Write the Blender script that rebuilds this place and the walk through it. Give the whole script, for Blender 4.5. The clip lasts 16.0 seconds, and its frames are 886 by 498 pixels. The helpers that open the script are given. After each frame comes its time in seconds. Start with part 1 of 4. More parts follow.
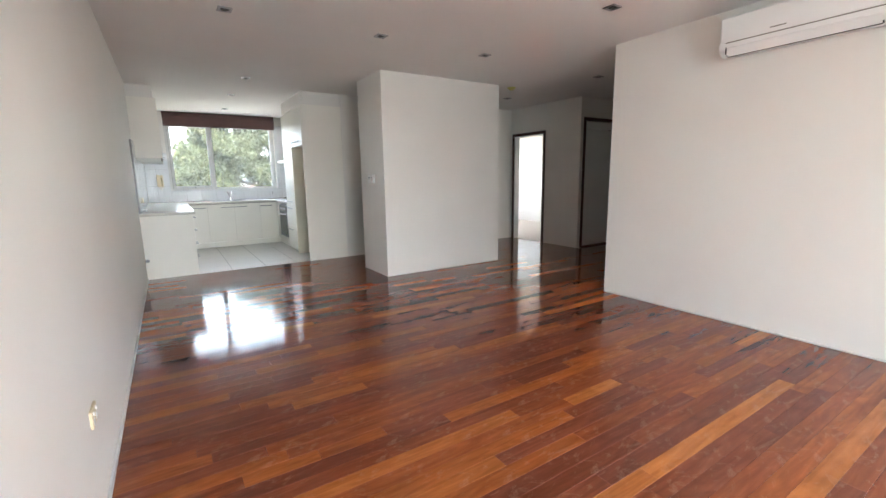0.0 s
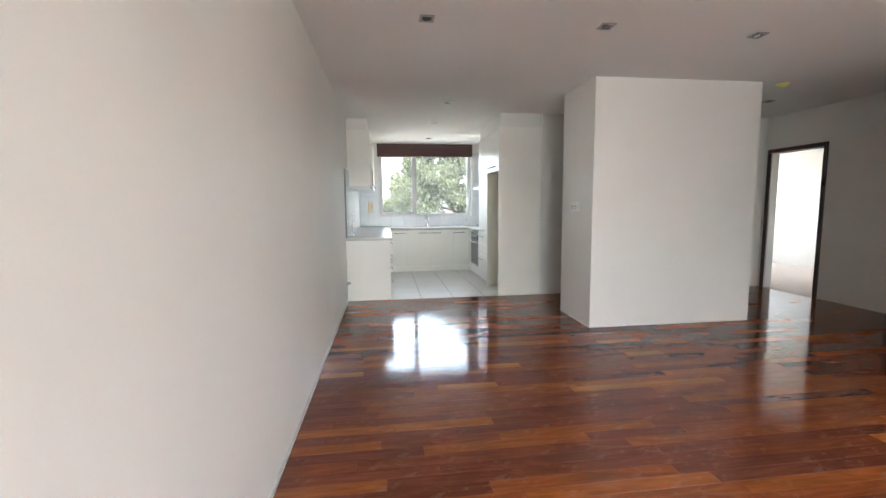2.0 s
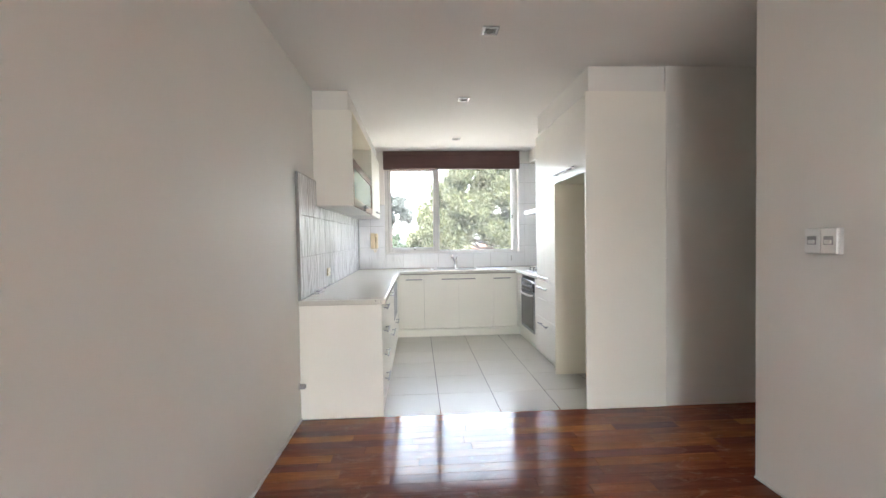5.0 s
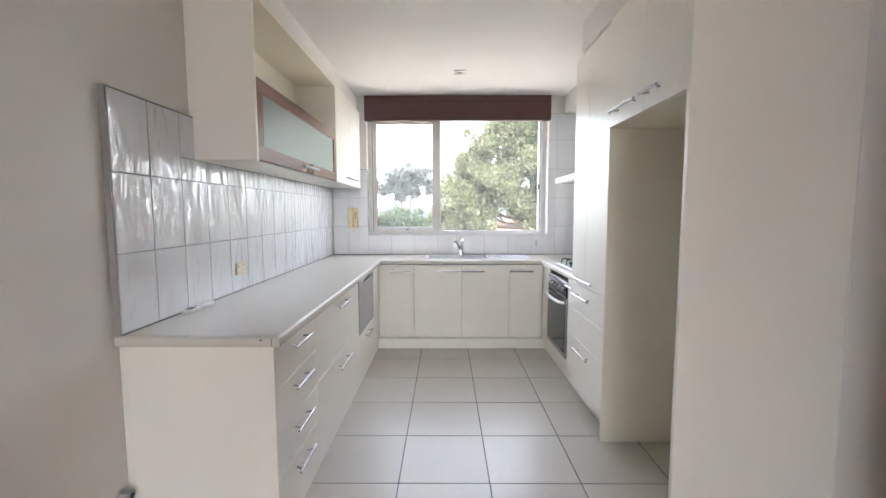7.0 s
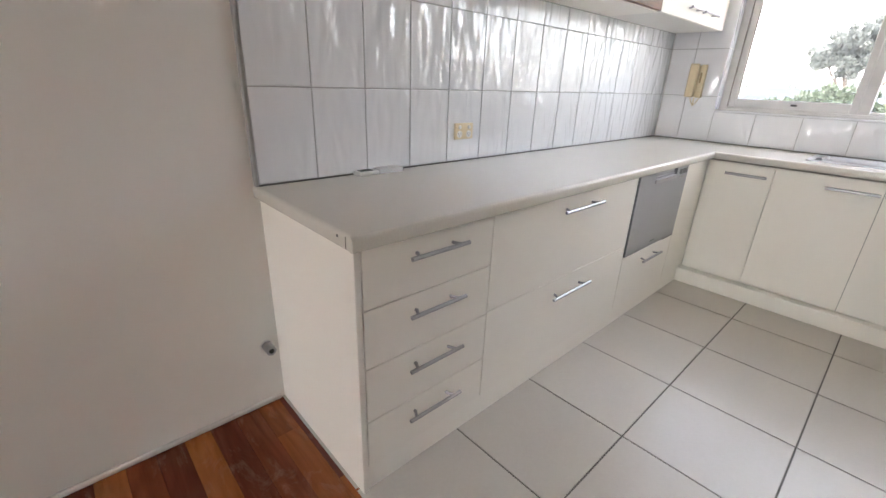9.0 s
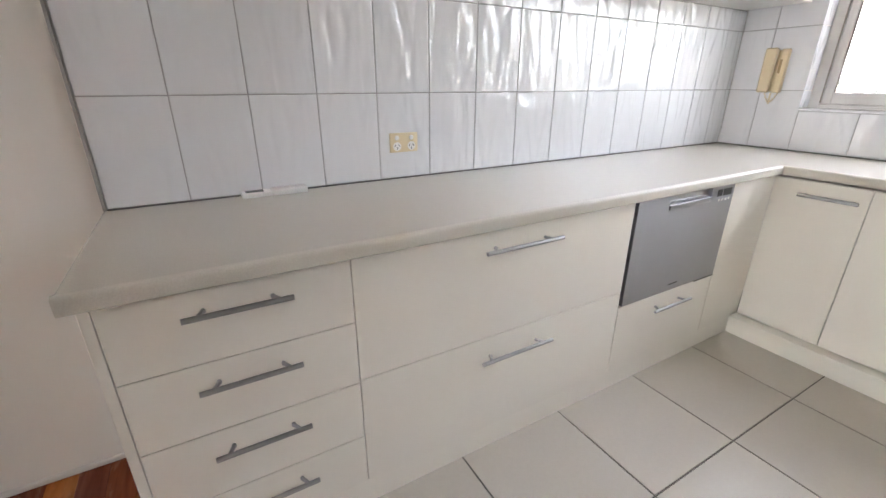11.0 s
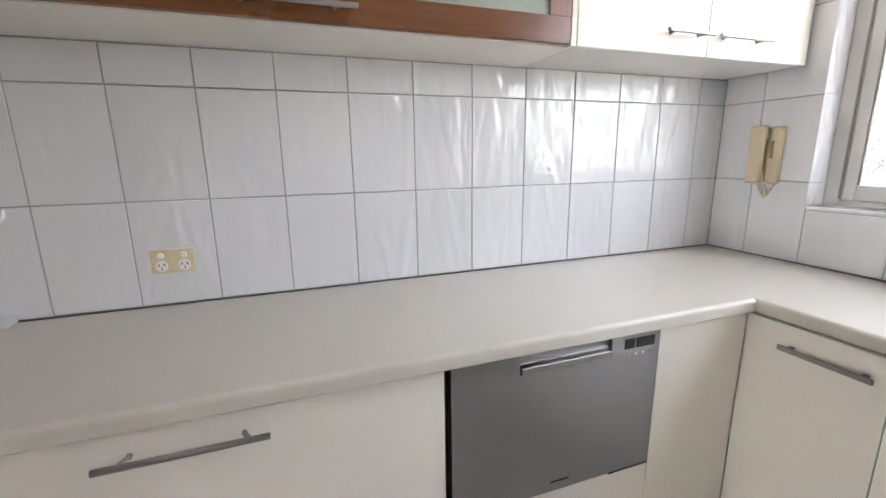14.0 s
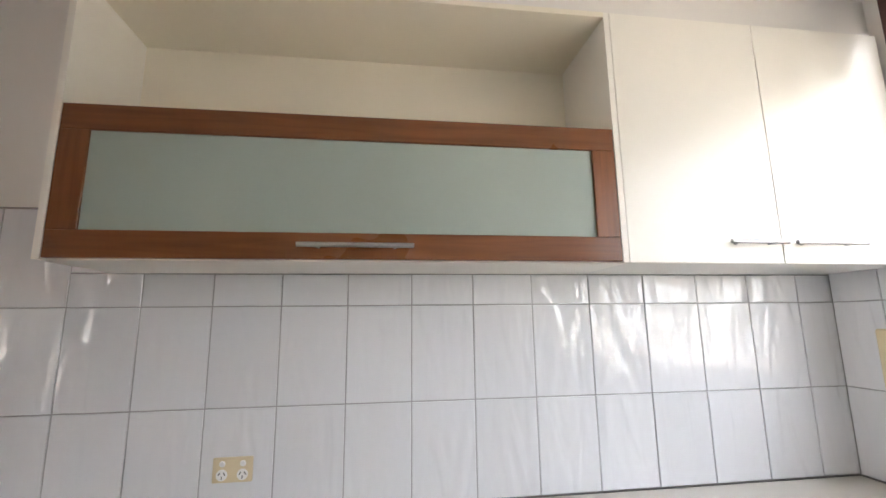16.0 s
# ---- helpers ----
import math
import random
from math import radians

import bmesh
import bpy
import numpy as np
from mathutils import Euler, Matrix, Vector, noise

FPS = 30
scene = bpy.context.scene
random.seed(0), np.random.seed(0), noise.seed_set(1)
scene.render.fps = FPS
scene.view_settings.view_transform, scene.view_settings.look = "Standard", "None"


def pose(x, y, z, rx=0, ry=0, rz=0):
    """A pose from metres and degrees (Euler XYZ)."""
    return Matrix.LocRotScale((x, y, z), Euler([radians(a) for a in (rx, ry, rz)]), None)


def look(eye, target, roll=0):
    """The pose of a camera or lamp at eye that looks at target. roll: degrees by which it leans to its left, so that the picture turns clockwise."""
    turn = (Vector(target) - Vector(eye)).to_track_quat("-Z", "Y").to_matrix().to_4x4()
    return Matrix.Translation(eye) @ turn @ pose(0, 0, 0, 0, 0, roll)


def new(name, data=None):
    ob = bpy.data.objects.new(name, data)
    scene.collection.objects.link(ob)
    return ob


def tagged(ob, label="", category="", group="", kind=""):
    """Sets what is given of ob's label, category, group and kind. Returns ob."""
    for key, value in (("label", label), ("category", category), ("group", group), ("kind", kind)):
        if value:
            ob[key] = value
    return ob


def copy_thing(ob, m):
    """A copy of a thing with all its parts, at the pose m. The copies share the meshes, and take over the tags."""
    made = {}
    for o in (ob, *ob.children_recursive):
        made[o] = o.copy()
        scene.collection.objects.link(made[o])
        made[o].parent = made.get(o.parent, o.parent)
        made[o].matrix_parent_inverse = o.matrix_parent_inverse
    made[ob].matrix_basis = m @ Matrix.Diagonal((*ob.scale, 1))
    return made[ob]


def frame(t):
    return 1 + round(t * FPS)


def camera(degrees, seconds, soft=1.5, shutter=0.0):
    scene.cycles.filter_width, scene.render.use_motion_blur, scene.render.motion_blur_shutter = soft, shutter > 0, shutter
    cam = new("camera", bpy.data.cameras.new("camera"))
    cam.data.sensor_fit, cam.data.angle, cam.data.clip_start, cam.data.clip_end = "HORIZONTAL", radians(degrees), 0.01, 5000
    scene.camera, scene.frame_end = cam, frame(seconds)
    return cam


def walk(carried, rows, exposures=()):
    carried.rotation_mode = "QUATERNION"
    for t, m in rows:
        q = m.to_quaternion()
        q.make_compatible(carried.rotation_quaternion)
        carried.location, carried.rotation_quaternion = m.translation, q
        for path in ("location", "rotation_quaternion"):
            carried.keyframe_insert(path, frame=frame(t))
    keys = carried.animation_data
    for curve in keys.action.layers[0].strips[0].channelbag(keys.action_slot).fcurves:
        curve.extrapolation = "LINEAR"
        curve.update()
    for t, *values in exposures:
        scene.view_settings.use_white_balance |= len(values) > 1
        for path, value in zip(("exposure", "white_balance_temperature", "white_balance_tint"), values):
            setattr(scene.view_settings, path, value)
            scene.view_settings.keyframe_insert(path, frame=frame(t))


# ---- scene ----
cam = camera(92.5, 16.0)
EXPOSURES = [(0.0, 4.82, 5950, 5), (0.5, 4.78, 5900, 4), (1.0, 4.78, 5900, 4), (2.0, 4.85, 5950, 5), (3.0, 4.91, 6000, 6), (4.7, 5.03, 6250, 8), (7.0, 4.84, 6200, 12), (7.5, 4.73, 6300, 13), (8.0, 4.77, 6400, 13), (8.5, 4.8, 6480, 14), (11.0, 4.98, 6520, 14), (12.0, 5.03, 6500, 14), (13.0, 5.03, 6500, 14), (13.5, 4.82, 6520, 14), (14.0, 4.72, 6520, 14), (14.5, 4.57, 6500, 13), (15.0, 4.55, 6480, 14), (16.0, 4.78, 6600, 14)]
PATH = [
    (0, (0.018, -0.141, 1.315), (1.082, 1.518, 0.977), -0.9),
    (0.5, (-0.006, -0.115, 1.322), (0.901, 1.645, 1.039), -0.5),
    (1, (0.037, 0.016, 1.312), (0.68, 1.894, 1.07), -0.3),
    (1.5, (0.168, 0.317, 1.34), (0.551, 2.268, 1.122), -0.2),
    (2, (0.229, 0.692, 1.332), (0.493, 2.664, 1.127), -0.5),
    (2.5, (0.282, 1.132, 1.31), (0.49, 3.113, 1.134), -0.8),
    (3, (0.368, 1.581, 1.332), (0.488, 3.57, 1.163), -0.5),
    (3.5, (0.412, 2.087, 1.322), (0.506, 4.079, 1.17), -1.7),
    (4, (0.476, 2.574, 1.324), (0.584, 4.567, 1.212), -1.5),
    (4.5, (0.519, 3.041, 1.312), (0.621, 5.037, 1.232), -0.7),
    (4.7, (0.53, 3.232, 1.32), (0.649, 5.228, 1.269), -0.9),
    (6.8, (0.927, 4.932, 1.372), (0.99, 6.926, 1.229), -0.5),
    (7, (0.956, 5.081, 1.37), (0.943, 7.073, 1.195), -0.1),
    (7.5, (0.995, 5.455, 1.342), (0.64, 7.407, 1.097), -0.1),
    (8, (1.047, 5.769, 1.31), (0.195, 7.527, 0.882), 1.1),
    (8.5, (1.143, 6.029, 1.264), (-0.071, 7.479, 0.613), 3.3),
    (8.7, (1.138, 6.096, 1.244), (-0.14, 7.467, 0.547), 3.0),
    (10.8, (1.261, 6.86, 1.245), (-0.354, 7.79, 0.518), -0.4),
    (11, (1.227, 6.946, 1.242), (-0.388, 7.874, 0.513), 0.1),
    (11.5, (1.176, 7.153, 1.249), (-0.494, 7.994, 0.538), 1.0),
    (12, (1.208, 7.325, 1.251), (-0.544, 8.014, 0.574), 0.8),
    (12.5, (1.263, 7.541, 1.268), (-0.518, 8.136, 0.58), 0.5),
    (13, (1.241, 7.698, 1.25), (-0.524, 8.327, 0.551), 0.0),
    (13.5, (1.157, 7.874, 1.284), (-0.621, 8.547, 0.663), -0.6),
    (14, (1.135, 7.991, 1.326), (-0.703, 8.649, 0.894), -0.8),
    (14.5, (1.153, 8.098, 1.393), (-0.749, 8.684, 1.198), -0.5),
    (15, (1.165, 8.124, 1.414), (-0.771, 8.623, 1.464), -0.4),
    (15.5, (1.167, 8.137, 1.445), (-0.784, 8.515, 1.675), -0.5),
    (16, (1.165, 8.11, 1.468), (-0.789, 8.368, 1.804), -0.7),
]
walk(cam, [(t, look(eye, target, roll)) for t, eye, target, roll in PATH], EXPOSURES)

# ---- world and light ----
world = bpy.data.worlds.new("overcast_sky")
scene.world = world
world.use_nodes = True
wn = world.node_tree.nodes
wl = world.node_tree.links
wn.clear()
sky = wn.new("ShaderNodeTexSky")
sky.sky_type = 'NISHITA'
sky.sun_disc = False
sky.sun_elevation = radians(65)
sky.sun_rotation = radians(160)
sky.dust_density = 3.0
wash = wn.new("ShaderNodeHueSaturation")
wash.inputs["Saturation"].default_value = 0.30
back = wn.new("ShaderNodeBackground")
back.inputs["Strength"].default_value = 0.15
wout = wn.new("ShaderNodeOutputWorld")
wl.new(sky.outputs[0], wash.inputs["Color"])
wl.new(wash.outputs[0], back.inputs["Color"])
wl.new(back.outputs[0], wout.inputs["Surface"])

sun_data = bpy.data.lights.new("sun", 'SUN')
sun_data.energy, sun_data.angle, sun_data.color = 0.8, radians(14), (1.0, 0.96, 0.9)
sun = new("sun", sun_data)
sun.matrix_world = pose(0, 0, 20, 25, 0, 20)


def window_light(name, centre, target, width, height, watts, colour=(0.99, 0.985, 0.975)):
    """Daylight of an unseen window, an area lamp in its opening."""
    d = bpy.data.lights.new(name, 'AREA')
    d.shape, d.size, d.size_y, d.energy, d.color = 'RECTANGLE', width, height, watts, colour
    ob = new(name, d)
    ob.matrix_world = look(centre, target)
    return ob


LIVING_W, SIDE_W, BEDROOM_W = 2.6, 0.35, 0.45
window_light("living_window_light", (0.75, -3.57, 1.25), (0.75, 2, 1.1), 1.7, 2.1, LIVING_W, (0.74, 0.89, 1.0))
# Fill lamp in an assumed, unseen side window, added to brighten the long wall.
window_light("living_side_fill_light", (4.16, -2.2, 1.25), (1.0, -2.2, 1.1), 1.8, 2.1, SIDE_W, (0.74, 0.89, 1.0))
window_light("bedroom_window_light", (7.6, 9.80, 1.5), (7.6, 6, 1.2), 1.7, 1.3, BEDROOM_W, (1.0, 0.95, 0.88))


# ---- materials ----
def mat_nodes(name):
    m = bpy.data.materials.new(name)
    m.use_nodes = True
    n = m.node_tree.nodes
    return m, n, m.node_tree.links, n["Principled BSDF"]


def ramp(n, stops):
    r = n.new("ShaderNodeValToRGB")
    e = r.color_ramp.elements
    while len(e) < len(stops):
        e.new(0.5)
    for i, (p, c) in enumerate(stops):
        e[i].position, e[i].color = p, (*c, 1)
    return r


def coords(n, l, scale=(1, 1, 1), kind="Object"):
    t = n.new("ShaderNodeTexCoord")
    mp = n.new("ShaderNodeMapping")
    mp.inputs["Scale"].default_value = scale
    mp.inputs["Location"].default_value = (0.371, 0.213, 0.437)
    l.new(t.outputs[kind], mp.inputs["Vector"])
    return mp


def plain(name, colour, rough=0.5, metal=0.0, vary=0.04, scale=3.0, bump=0.0, bscale=200.0, stretch=(1, 1, 1), coat=0.0, spec=0.5, rvary=0.08):
    """A surface of one colour with soft stains at one scale and fine relief at another."""
    m, n, l, b = mat_nodes(name)
    mp = coords(n, l, stretch)
    a = n.new("ShaderNodeTexNoise")
    a.inputs["Scale"].default_value, a.inputs["Detail"].default_value = scale, 5
    l.new(mp.outputs[0], a.inputs["Vector"])
    lo = tuple(max(0, c * (1 - vary)) for c in colour)
    hi = tuple(min(1, c * (1 + vary)) for c in colour)
    r = ramp(n, [(0.3, lo), (0.7, hi)])
    l.new(a.outputs["Fac"], r.inputs[0])
    l.new(r.outputs[0], b.inputs["Base Color"])
    f = n.new("ShaderNodeTexNoise")
    f.inputs["Scale"].default_value, f.inputs["Detail"].default_value = bscale, 3
    l.new(mp.outputs[0], f.inputs["Vector"])
    mr = n.new("ShaderNodeMapRange")
    mr.inputs["To Min"].default_value, mr.inputs["To Max"].default_value = max(0.02, rough - rvary), min(1, rough + rvary)
    l.new(a.outputs["Fac"], mr.inputs["Value"])
    l.new(mr.outputs[0], b.inputs["Roughness"])
    b.inputs["Metallic"].default_value = metal
    b.inputs["Coat Weight"].default_value = coat
    b.inputs["Coat Roughness"].default_value = 0.02
    b.inputs["Specular IOR Level"].default_value = spec
    if bump:
        bp = n.new("ShaderNodeBump")
        bp.inputs["Strength"].default_value, bp.inputs["Distance"].default_value = bump, 0.002
        l.new(f.outputs["Fac"], bp.inputs["Height"])
        l.new(bp.outputs[0], b.inputs["Normal"])
    return m


def timber(name, stops, rough, coat, grain=(1.5, 26, 26), per_object=True, waves=0.0, spec=0.42):
    """Wood: a colour for each piece, streaks along x, fine pores, lacquer."""
    m, n, l, b = mat_nodes(name)
    mp = coords(n, l, grain)
    info = n.new("ShaderNodeObjectInfo" if per_object else "ShaderNodeNewGeometry")
    rnd = info.outputs["Random"] if per_object else info.outputs["Random Per Island"]
    off = n.new("ShaderNodeVectorMath")
    off.operation = 'MULTIPLY_ADD'
    off.inputs[1].default_value = (37.0, 53.0, 11.0)
    l.new(rnd, off.inputs[0])
    l.new(mp.outputs[0], off.inputs[2])
    g = n.new("ShaderNodeTexNoise")
    g.inputs["Scale"].default_value, g.inputs["Detail"].default_value, g.inputs["Distortion"].default_value = 1.0, 6, 1.2
    l.new(off.outputs[0], g.inputs["Vector"])
    base = ramp(n, stops)
    l.new(rnd, base.inputs[0])
    tone = ramp(n, [(0.2, (0.66, 0.60, 0.55)), (0.5, (0.97, 0.96, 0.95)), (0.8, (1.22, 1.26, 1.28))])
    l.new(g.outputs["Fac"], tone.inputs[0])
    mx = n.new("ShaderNodeMix")
    mx.data_type, mx.blend_type = 'RGBA', 'MULTIPLY'
    mx.inputs["Factor"].default_value = 1.0
    l.new(base.outputs[0], mx.inputs[6])
    l.new(tone.outputs[0], mx.inputs[7])
    tint = mx.outputs[2]
    if waves:
        fm = n.new("ShaderNodeMapping")
        fm.inputs["Scale"].default_value = (1.1, 0.28, 0.28)
        l.new(off.outputs[0], fm.inputs["Vector"])
        fg = n.new("ShaderNodeTexNoise")
        fg.inputs["Scale"].default_value, fg.inputs["Detail"].default_value, fg.inputs["Distortion"].default_value = 1.0, 4, 2.6
        l.new(fm.outputs[0], fg.inputs["Vector"])
        fr2 = ramp(n, [(0.30, (0.70, 0.66, 0.64)), (0.5, (1.0, 1.0, 1.0)), (0.72, (1.40, 1.50, 1.52))])
        l.new(fg.outputs["Fac"], fr2.inputs[0])
        fx = n.new("ShaderNodeMix")
        fx.data_type, fx.blend_type = 'RGBA', 'MULTIPLY'
        fx.inputs["Factor"].default_value = 0.6
        l.new(tint, fx.inputs[6])
        l.new(fr2.outputs[0], fx.inputs[7])
        tint = fx.outputs[2]
        sn = n.new("ShaderNodeTexNoise")
        sm = coords(n, l, (5, 11, 1))
        sn.inputs["Scale"].default_value, sn.inputs["Detail"].default_value, sn.inputs["Roughness"].default_value = 1.0, 9, 0.70
        sn.inputs["Distortion"].default_value = 1.6
        l.new(sm.outputs[0], sn.inputs["Vector"])
        sr = ramp(n, [(0.55, (0, 0, 0)), (0.74, (0.26, 0.26, 0.26))])
        l.new(sn.outputs["Fac"], sr.inputs[0])
        sx = n.new("ShaderNodeMix")
        sx.data_type = 'RGBA'
        l.new(sr.outputs[0], sx.inputs["Factor"])
        l.new(tint, sx.inputs[6])
        sx.inputs[7].default_value = (0.55, 0.36, 0.22, 1)
        tint = sx.outputs[2]
    l.new(tint, b.inputs["Base Color"])
    w = n.new("ShaderNodeTexNoise")
    mw = coords(n, l, (1, 1, 1))
    w.inputs["Scale"].default_value, w.inputs["Detail"].default_value = 2.2, 4
    l.new(mw.outputs[0], w.inputs["Vector"])
    mr = n.new("ShaderNodeMapRange")
    mr.inputs["To Min"].default_value, mr.inputs["To Max"].default_value = rough * 0.6, rough * 1.5
    l.new(w.outputs["Fac"], mr.inputs["Value"])
    l.new(mr.outputs[0], b.inputs["Roughness"])
    b.inputs["Coat Weight"].default_value = coat
    b.inputs["Specular IOR Level"].default_value = spec
    b.inputs["Coat Roughness"].default_value = rough * 0.5
    bp = n.new("ShaderNodeBump")
    bp.inputs["Strength"].default_value, bp.inputs["Distance"].default_value = 0.05, 0.0005
    l.new(g.outputs["Fac"], bp.inputs["Height"])
    if waves:
        b2 = n.new("ShaderNodeBump")
        b2.inputs["Strength"].default_value, b2.inputs["Distance"].default_value = waves, 0.004
        w2 = n.new("ShaderNodeTexNoise")
        w2.inputs["Scale"].default_value = 5.0
        m2 = coords(n, l, (0.5, 3.0, 1))
        l.new(m2.outputs[0], w2.inputs["Vector"])
        l.new(w2.outputs["Fac"], b2.inputs["Height"])
        l.new(b2.outputs[0], bp.inputs["Normal"])
        l.new(b2.outputs[0], b.inputs["Coat Normal"])
    l.new(bp.outputs[0], b.inputs["Normal"])
    return m


def ripple_tile(name, colour):
    """Glossy white wall tile with a combed, watery vertical relief."""
    m, n, l, b = mat_nodes(name)
    info = n.new("ShaderNodeObjectInfo")
    mp = coords(n, l, (1, 1, 1))
    off = n.new("ShaderNodeVectorMath")
    off.operation = 'MULTIPLY_ADD'
    off.inputs[1].default_value = (7.0, 13.0, 5.0)
    l.new(info.outputs["Random"], off.inputs[0])
    l.new(mp.outputs[0], off.inputs[2])
    st = n.new("ShaderNodeMapping")
    st.inputs["Scale"].default_value = (12, 3.3, 1)
    st.inputs["Rotation"].default_value = (0, 0, 0.16)
    l.new(off.outputs[0], st.inputs["Vector"])
    a = n.new("ShaderNodeTexNoise")
    a.inputs["Scale"].default_value, a.inputs["Detail"].default_value, a.inputs["Distortion"].default_value = 1.0, 0.6, 1.25
    l.new(st.outputs[0], a.inputs["Vector"])
    st2 = n.new("ShaderNodeMapping")
    st2.inputs["Scale"].default_value = (27, 5.5, 1)
    st2.inputs["Rotation"].default_value = (0, 0, -0.08)
    l.new(off.outputs[0], st2.inputs["Vector"])
    a2 = n.new("ShaderNodeTexNoise")
    a2.inputs["Scale"].default_value, a2.inputs["Detail"].default_value, a2.inputs["Distortion"].default_value = 1.0, 0.0, 0.8
    l.new(st2.outputs[0], a2.inputs["Vector"])
    both = n.new("ShaderNodeMath")
    both.operation = 'MULTIPLY_ADD'
    both.inputs[1].default_value = 0.20
    l.new(a2.outputs["Fac"], both.inputs[0])
    l.new(a.outputs["Fac"], both.inputs[2])
    bp = n.new("ShaderNodeBump")
    bp.inputs["Strength"].default_value, bp.inputs["Distance"].default_value = 1.0, 0.0165
    l.new(both.outputs[0], bp.inputs["Height"])
    l.new(bp.outputs[0], b.inputs["Coat Normal"])
    soft = n.new("ShaderNodeBump")
    soft.inputs["Strength"].default_value, soft.inputs["Distance"].default_value = 0.4, 0.009
    l.new(both.outputs[0], soft.inputs["Height"])
    l.new(soft.outputs[0], b.inputs["Normal"])
    b.inputs["Coat Weight"].default_value = 1.0
    b.inputs["Coat IOR"].default_value = 1.62
    b.inputs["Specular IOR Level"].default_value = 0.2
    b.inputs["Coat Roughness"].default_value = 0.03
    mx = n.new("ShaderNodeMapRange")
    mx.inputs["To Min"].default_value, mx.inputs["To Max"].default_value = 0.97, 1.03
    l.new(info.outputs["Random"], mx.inputs["Value"])
    hs = n.new("ShaderNodeHueSaturation")
    hs.inputs["Color"].default_value = (*colour, 1)
    l.new(mx.outputs[0], hs.inputs["Value"])
    l.new(hs.outputs[0], b.inputs["Base Color"])
    b.inputs["Roughness"].default_value = 0.35
    return m


def floor_tile_mat(name):
    m, n, l, b = mat_nodes(name)
    info = n.new("ShaderNodeObjectInfo")
    mp = coords(n, l)
    a = n.new("ShaderNodeTexNoise")
    a.inputs["Scale"].default_value, a.inputs["Detail"].default_value = 90.0, 3
    l.new(mp.outputs[0], a.inputs["Vector"])
    r = ramp(n, [(0.1, (0.545, 0.508, 0.448)), (0.9, (0.575, 0.538, 0.478))])
    l.new(a.outputs["Fac"], r.inputs[0])
    mx = n.new("ShaderNodeMapRange")
    mx.inputs["To Min"].default_value, mx.inputs["To Max"].default_value = 0.95, 1.04
    l.new(info.outputs["Random"], mx.inputs["Value"])
    hs = n.new("ShaderNodeHueSaturation")
    l.new(mx.outputs[0], hs.inputs["Value"])
    l.new(r.outputs[0], hs.inputs["Color"])
    l.new(hs.outputs[0], b.inputs["Base Color"])
    rr = n.new("ShaderNodeMapRange")
    rr.inputs["To Min"].default_value, rr.inputs["To Max"].default_value = 0.27, 0.33
    l.new(a.outputs["Fac"], rr.inputs["Value"])
    l.new(rr.outputs[0], b.inputs["Roughness"])
    f = n.new("ShaderNodeTexNoise")
    f.inputs["Scale"].default_value = 160
    l.new(mp.outputs[0], f.inputs["Vector"])
    bp = n.new("ShaderNodeBump")
    bp.inputs["Strength"].default_value, bp.inputs["Distance"].default_value = 0.03, 0.001
    l.new(f.outputs["Fac"], bp.inputs["Height"])
    l.new(bp.outputs[0], b.inputs["Normal"])
    return m


def glass_mat(name, colour=(1, 1, 1), rough=0.0, trans=1.0, veil=0.0):
    """Clear glass; veil: the share of an added translucent layer that hazes the view."""
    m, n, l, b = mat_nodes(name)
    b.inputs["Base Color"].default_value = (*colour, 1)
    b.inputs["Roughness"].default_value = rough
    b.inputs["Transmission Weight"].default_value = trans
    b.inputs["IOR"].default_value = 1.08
    if veil:
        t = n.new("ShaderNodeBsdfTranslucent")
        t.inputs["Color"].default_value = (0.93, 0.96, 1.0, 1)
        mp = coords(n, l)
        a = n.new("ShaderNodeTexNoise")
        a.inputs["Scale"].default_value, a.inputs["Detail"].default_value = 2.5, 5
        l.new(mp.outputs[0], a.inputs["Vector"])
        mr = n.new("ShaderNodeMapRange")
        mr.inputs["To Min"].default_value, mr.inputs["To Max"].default_value = veil * 0.7, veil * 1.3
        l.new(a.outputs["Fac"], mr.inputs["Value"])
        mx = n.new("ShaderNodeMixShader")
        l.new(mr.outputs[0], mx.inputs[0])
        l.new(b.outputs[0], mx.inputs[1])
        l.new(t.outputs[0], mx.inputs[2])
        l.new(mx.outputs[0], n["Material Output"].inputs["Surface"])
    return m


def speckled(name, lo, hi, rough):
    """Laminate with a fine even speckle."""
    m, n, l, b = mat_nodes(name)
    mp = coords(n, l)
    a = n.new("ShaderNodeTexNoise")
    a.inputs["Scale"].default_value, a.inputs["Detail"].default_value = 260.0, 2
    l.new(mp.outputs[0], a.inputs["Vector"])
    r = ramp(n, [(0.2, lo), (0.8, hi)])
    l.new(a.outputs["Fac"], r.inputs[0])
    l.new(r.outputs[0], b.inputs["Base Color"])
    b.inputs["Roughness"].default_value = rough
    return m


def leaf_mat(name, a, c):
    """Leaves of many greens that let some light through."""
    m, n, l, b = mat_nodes(name)
    g = n.new("ShaderNodeNewGeometry")
    r = ramp(n, [(0.0, a), (1.0, c)])
    l.new(g.outputs["Random Per Island"], r.inputs[0])
    l.new(r.outputs[0], b.inputs["Base Color"])
    b.inputs["Roughness"].default_value = 0.45
    t = n.new("ShaderNodeBsdfTranslucent")
    l.new(r.outputs[0], t.inputs["Color"])
    mx = n.new("ShaderNodeMixShader")
    mx.inputs[0].default_value = 0.7
    l.new(b.outputs[0], mx.inputs[1])
    l.new(t.outputs[0], mx.inputs[2])
    l.new(mx.outputs[0], n["Material Output"].inputs["Surface"])
    return m


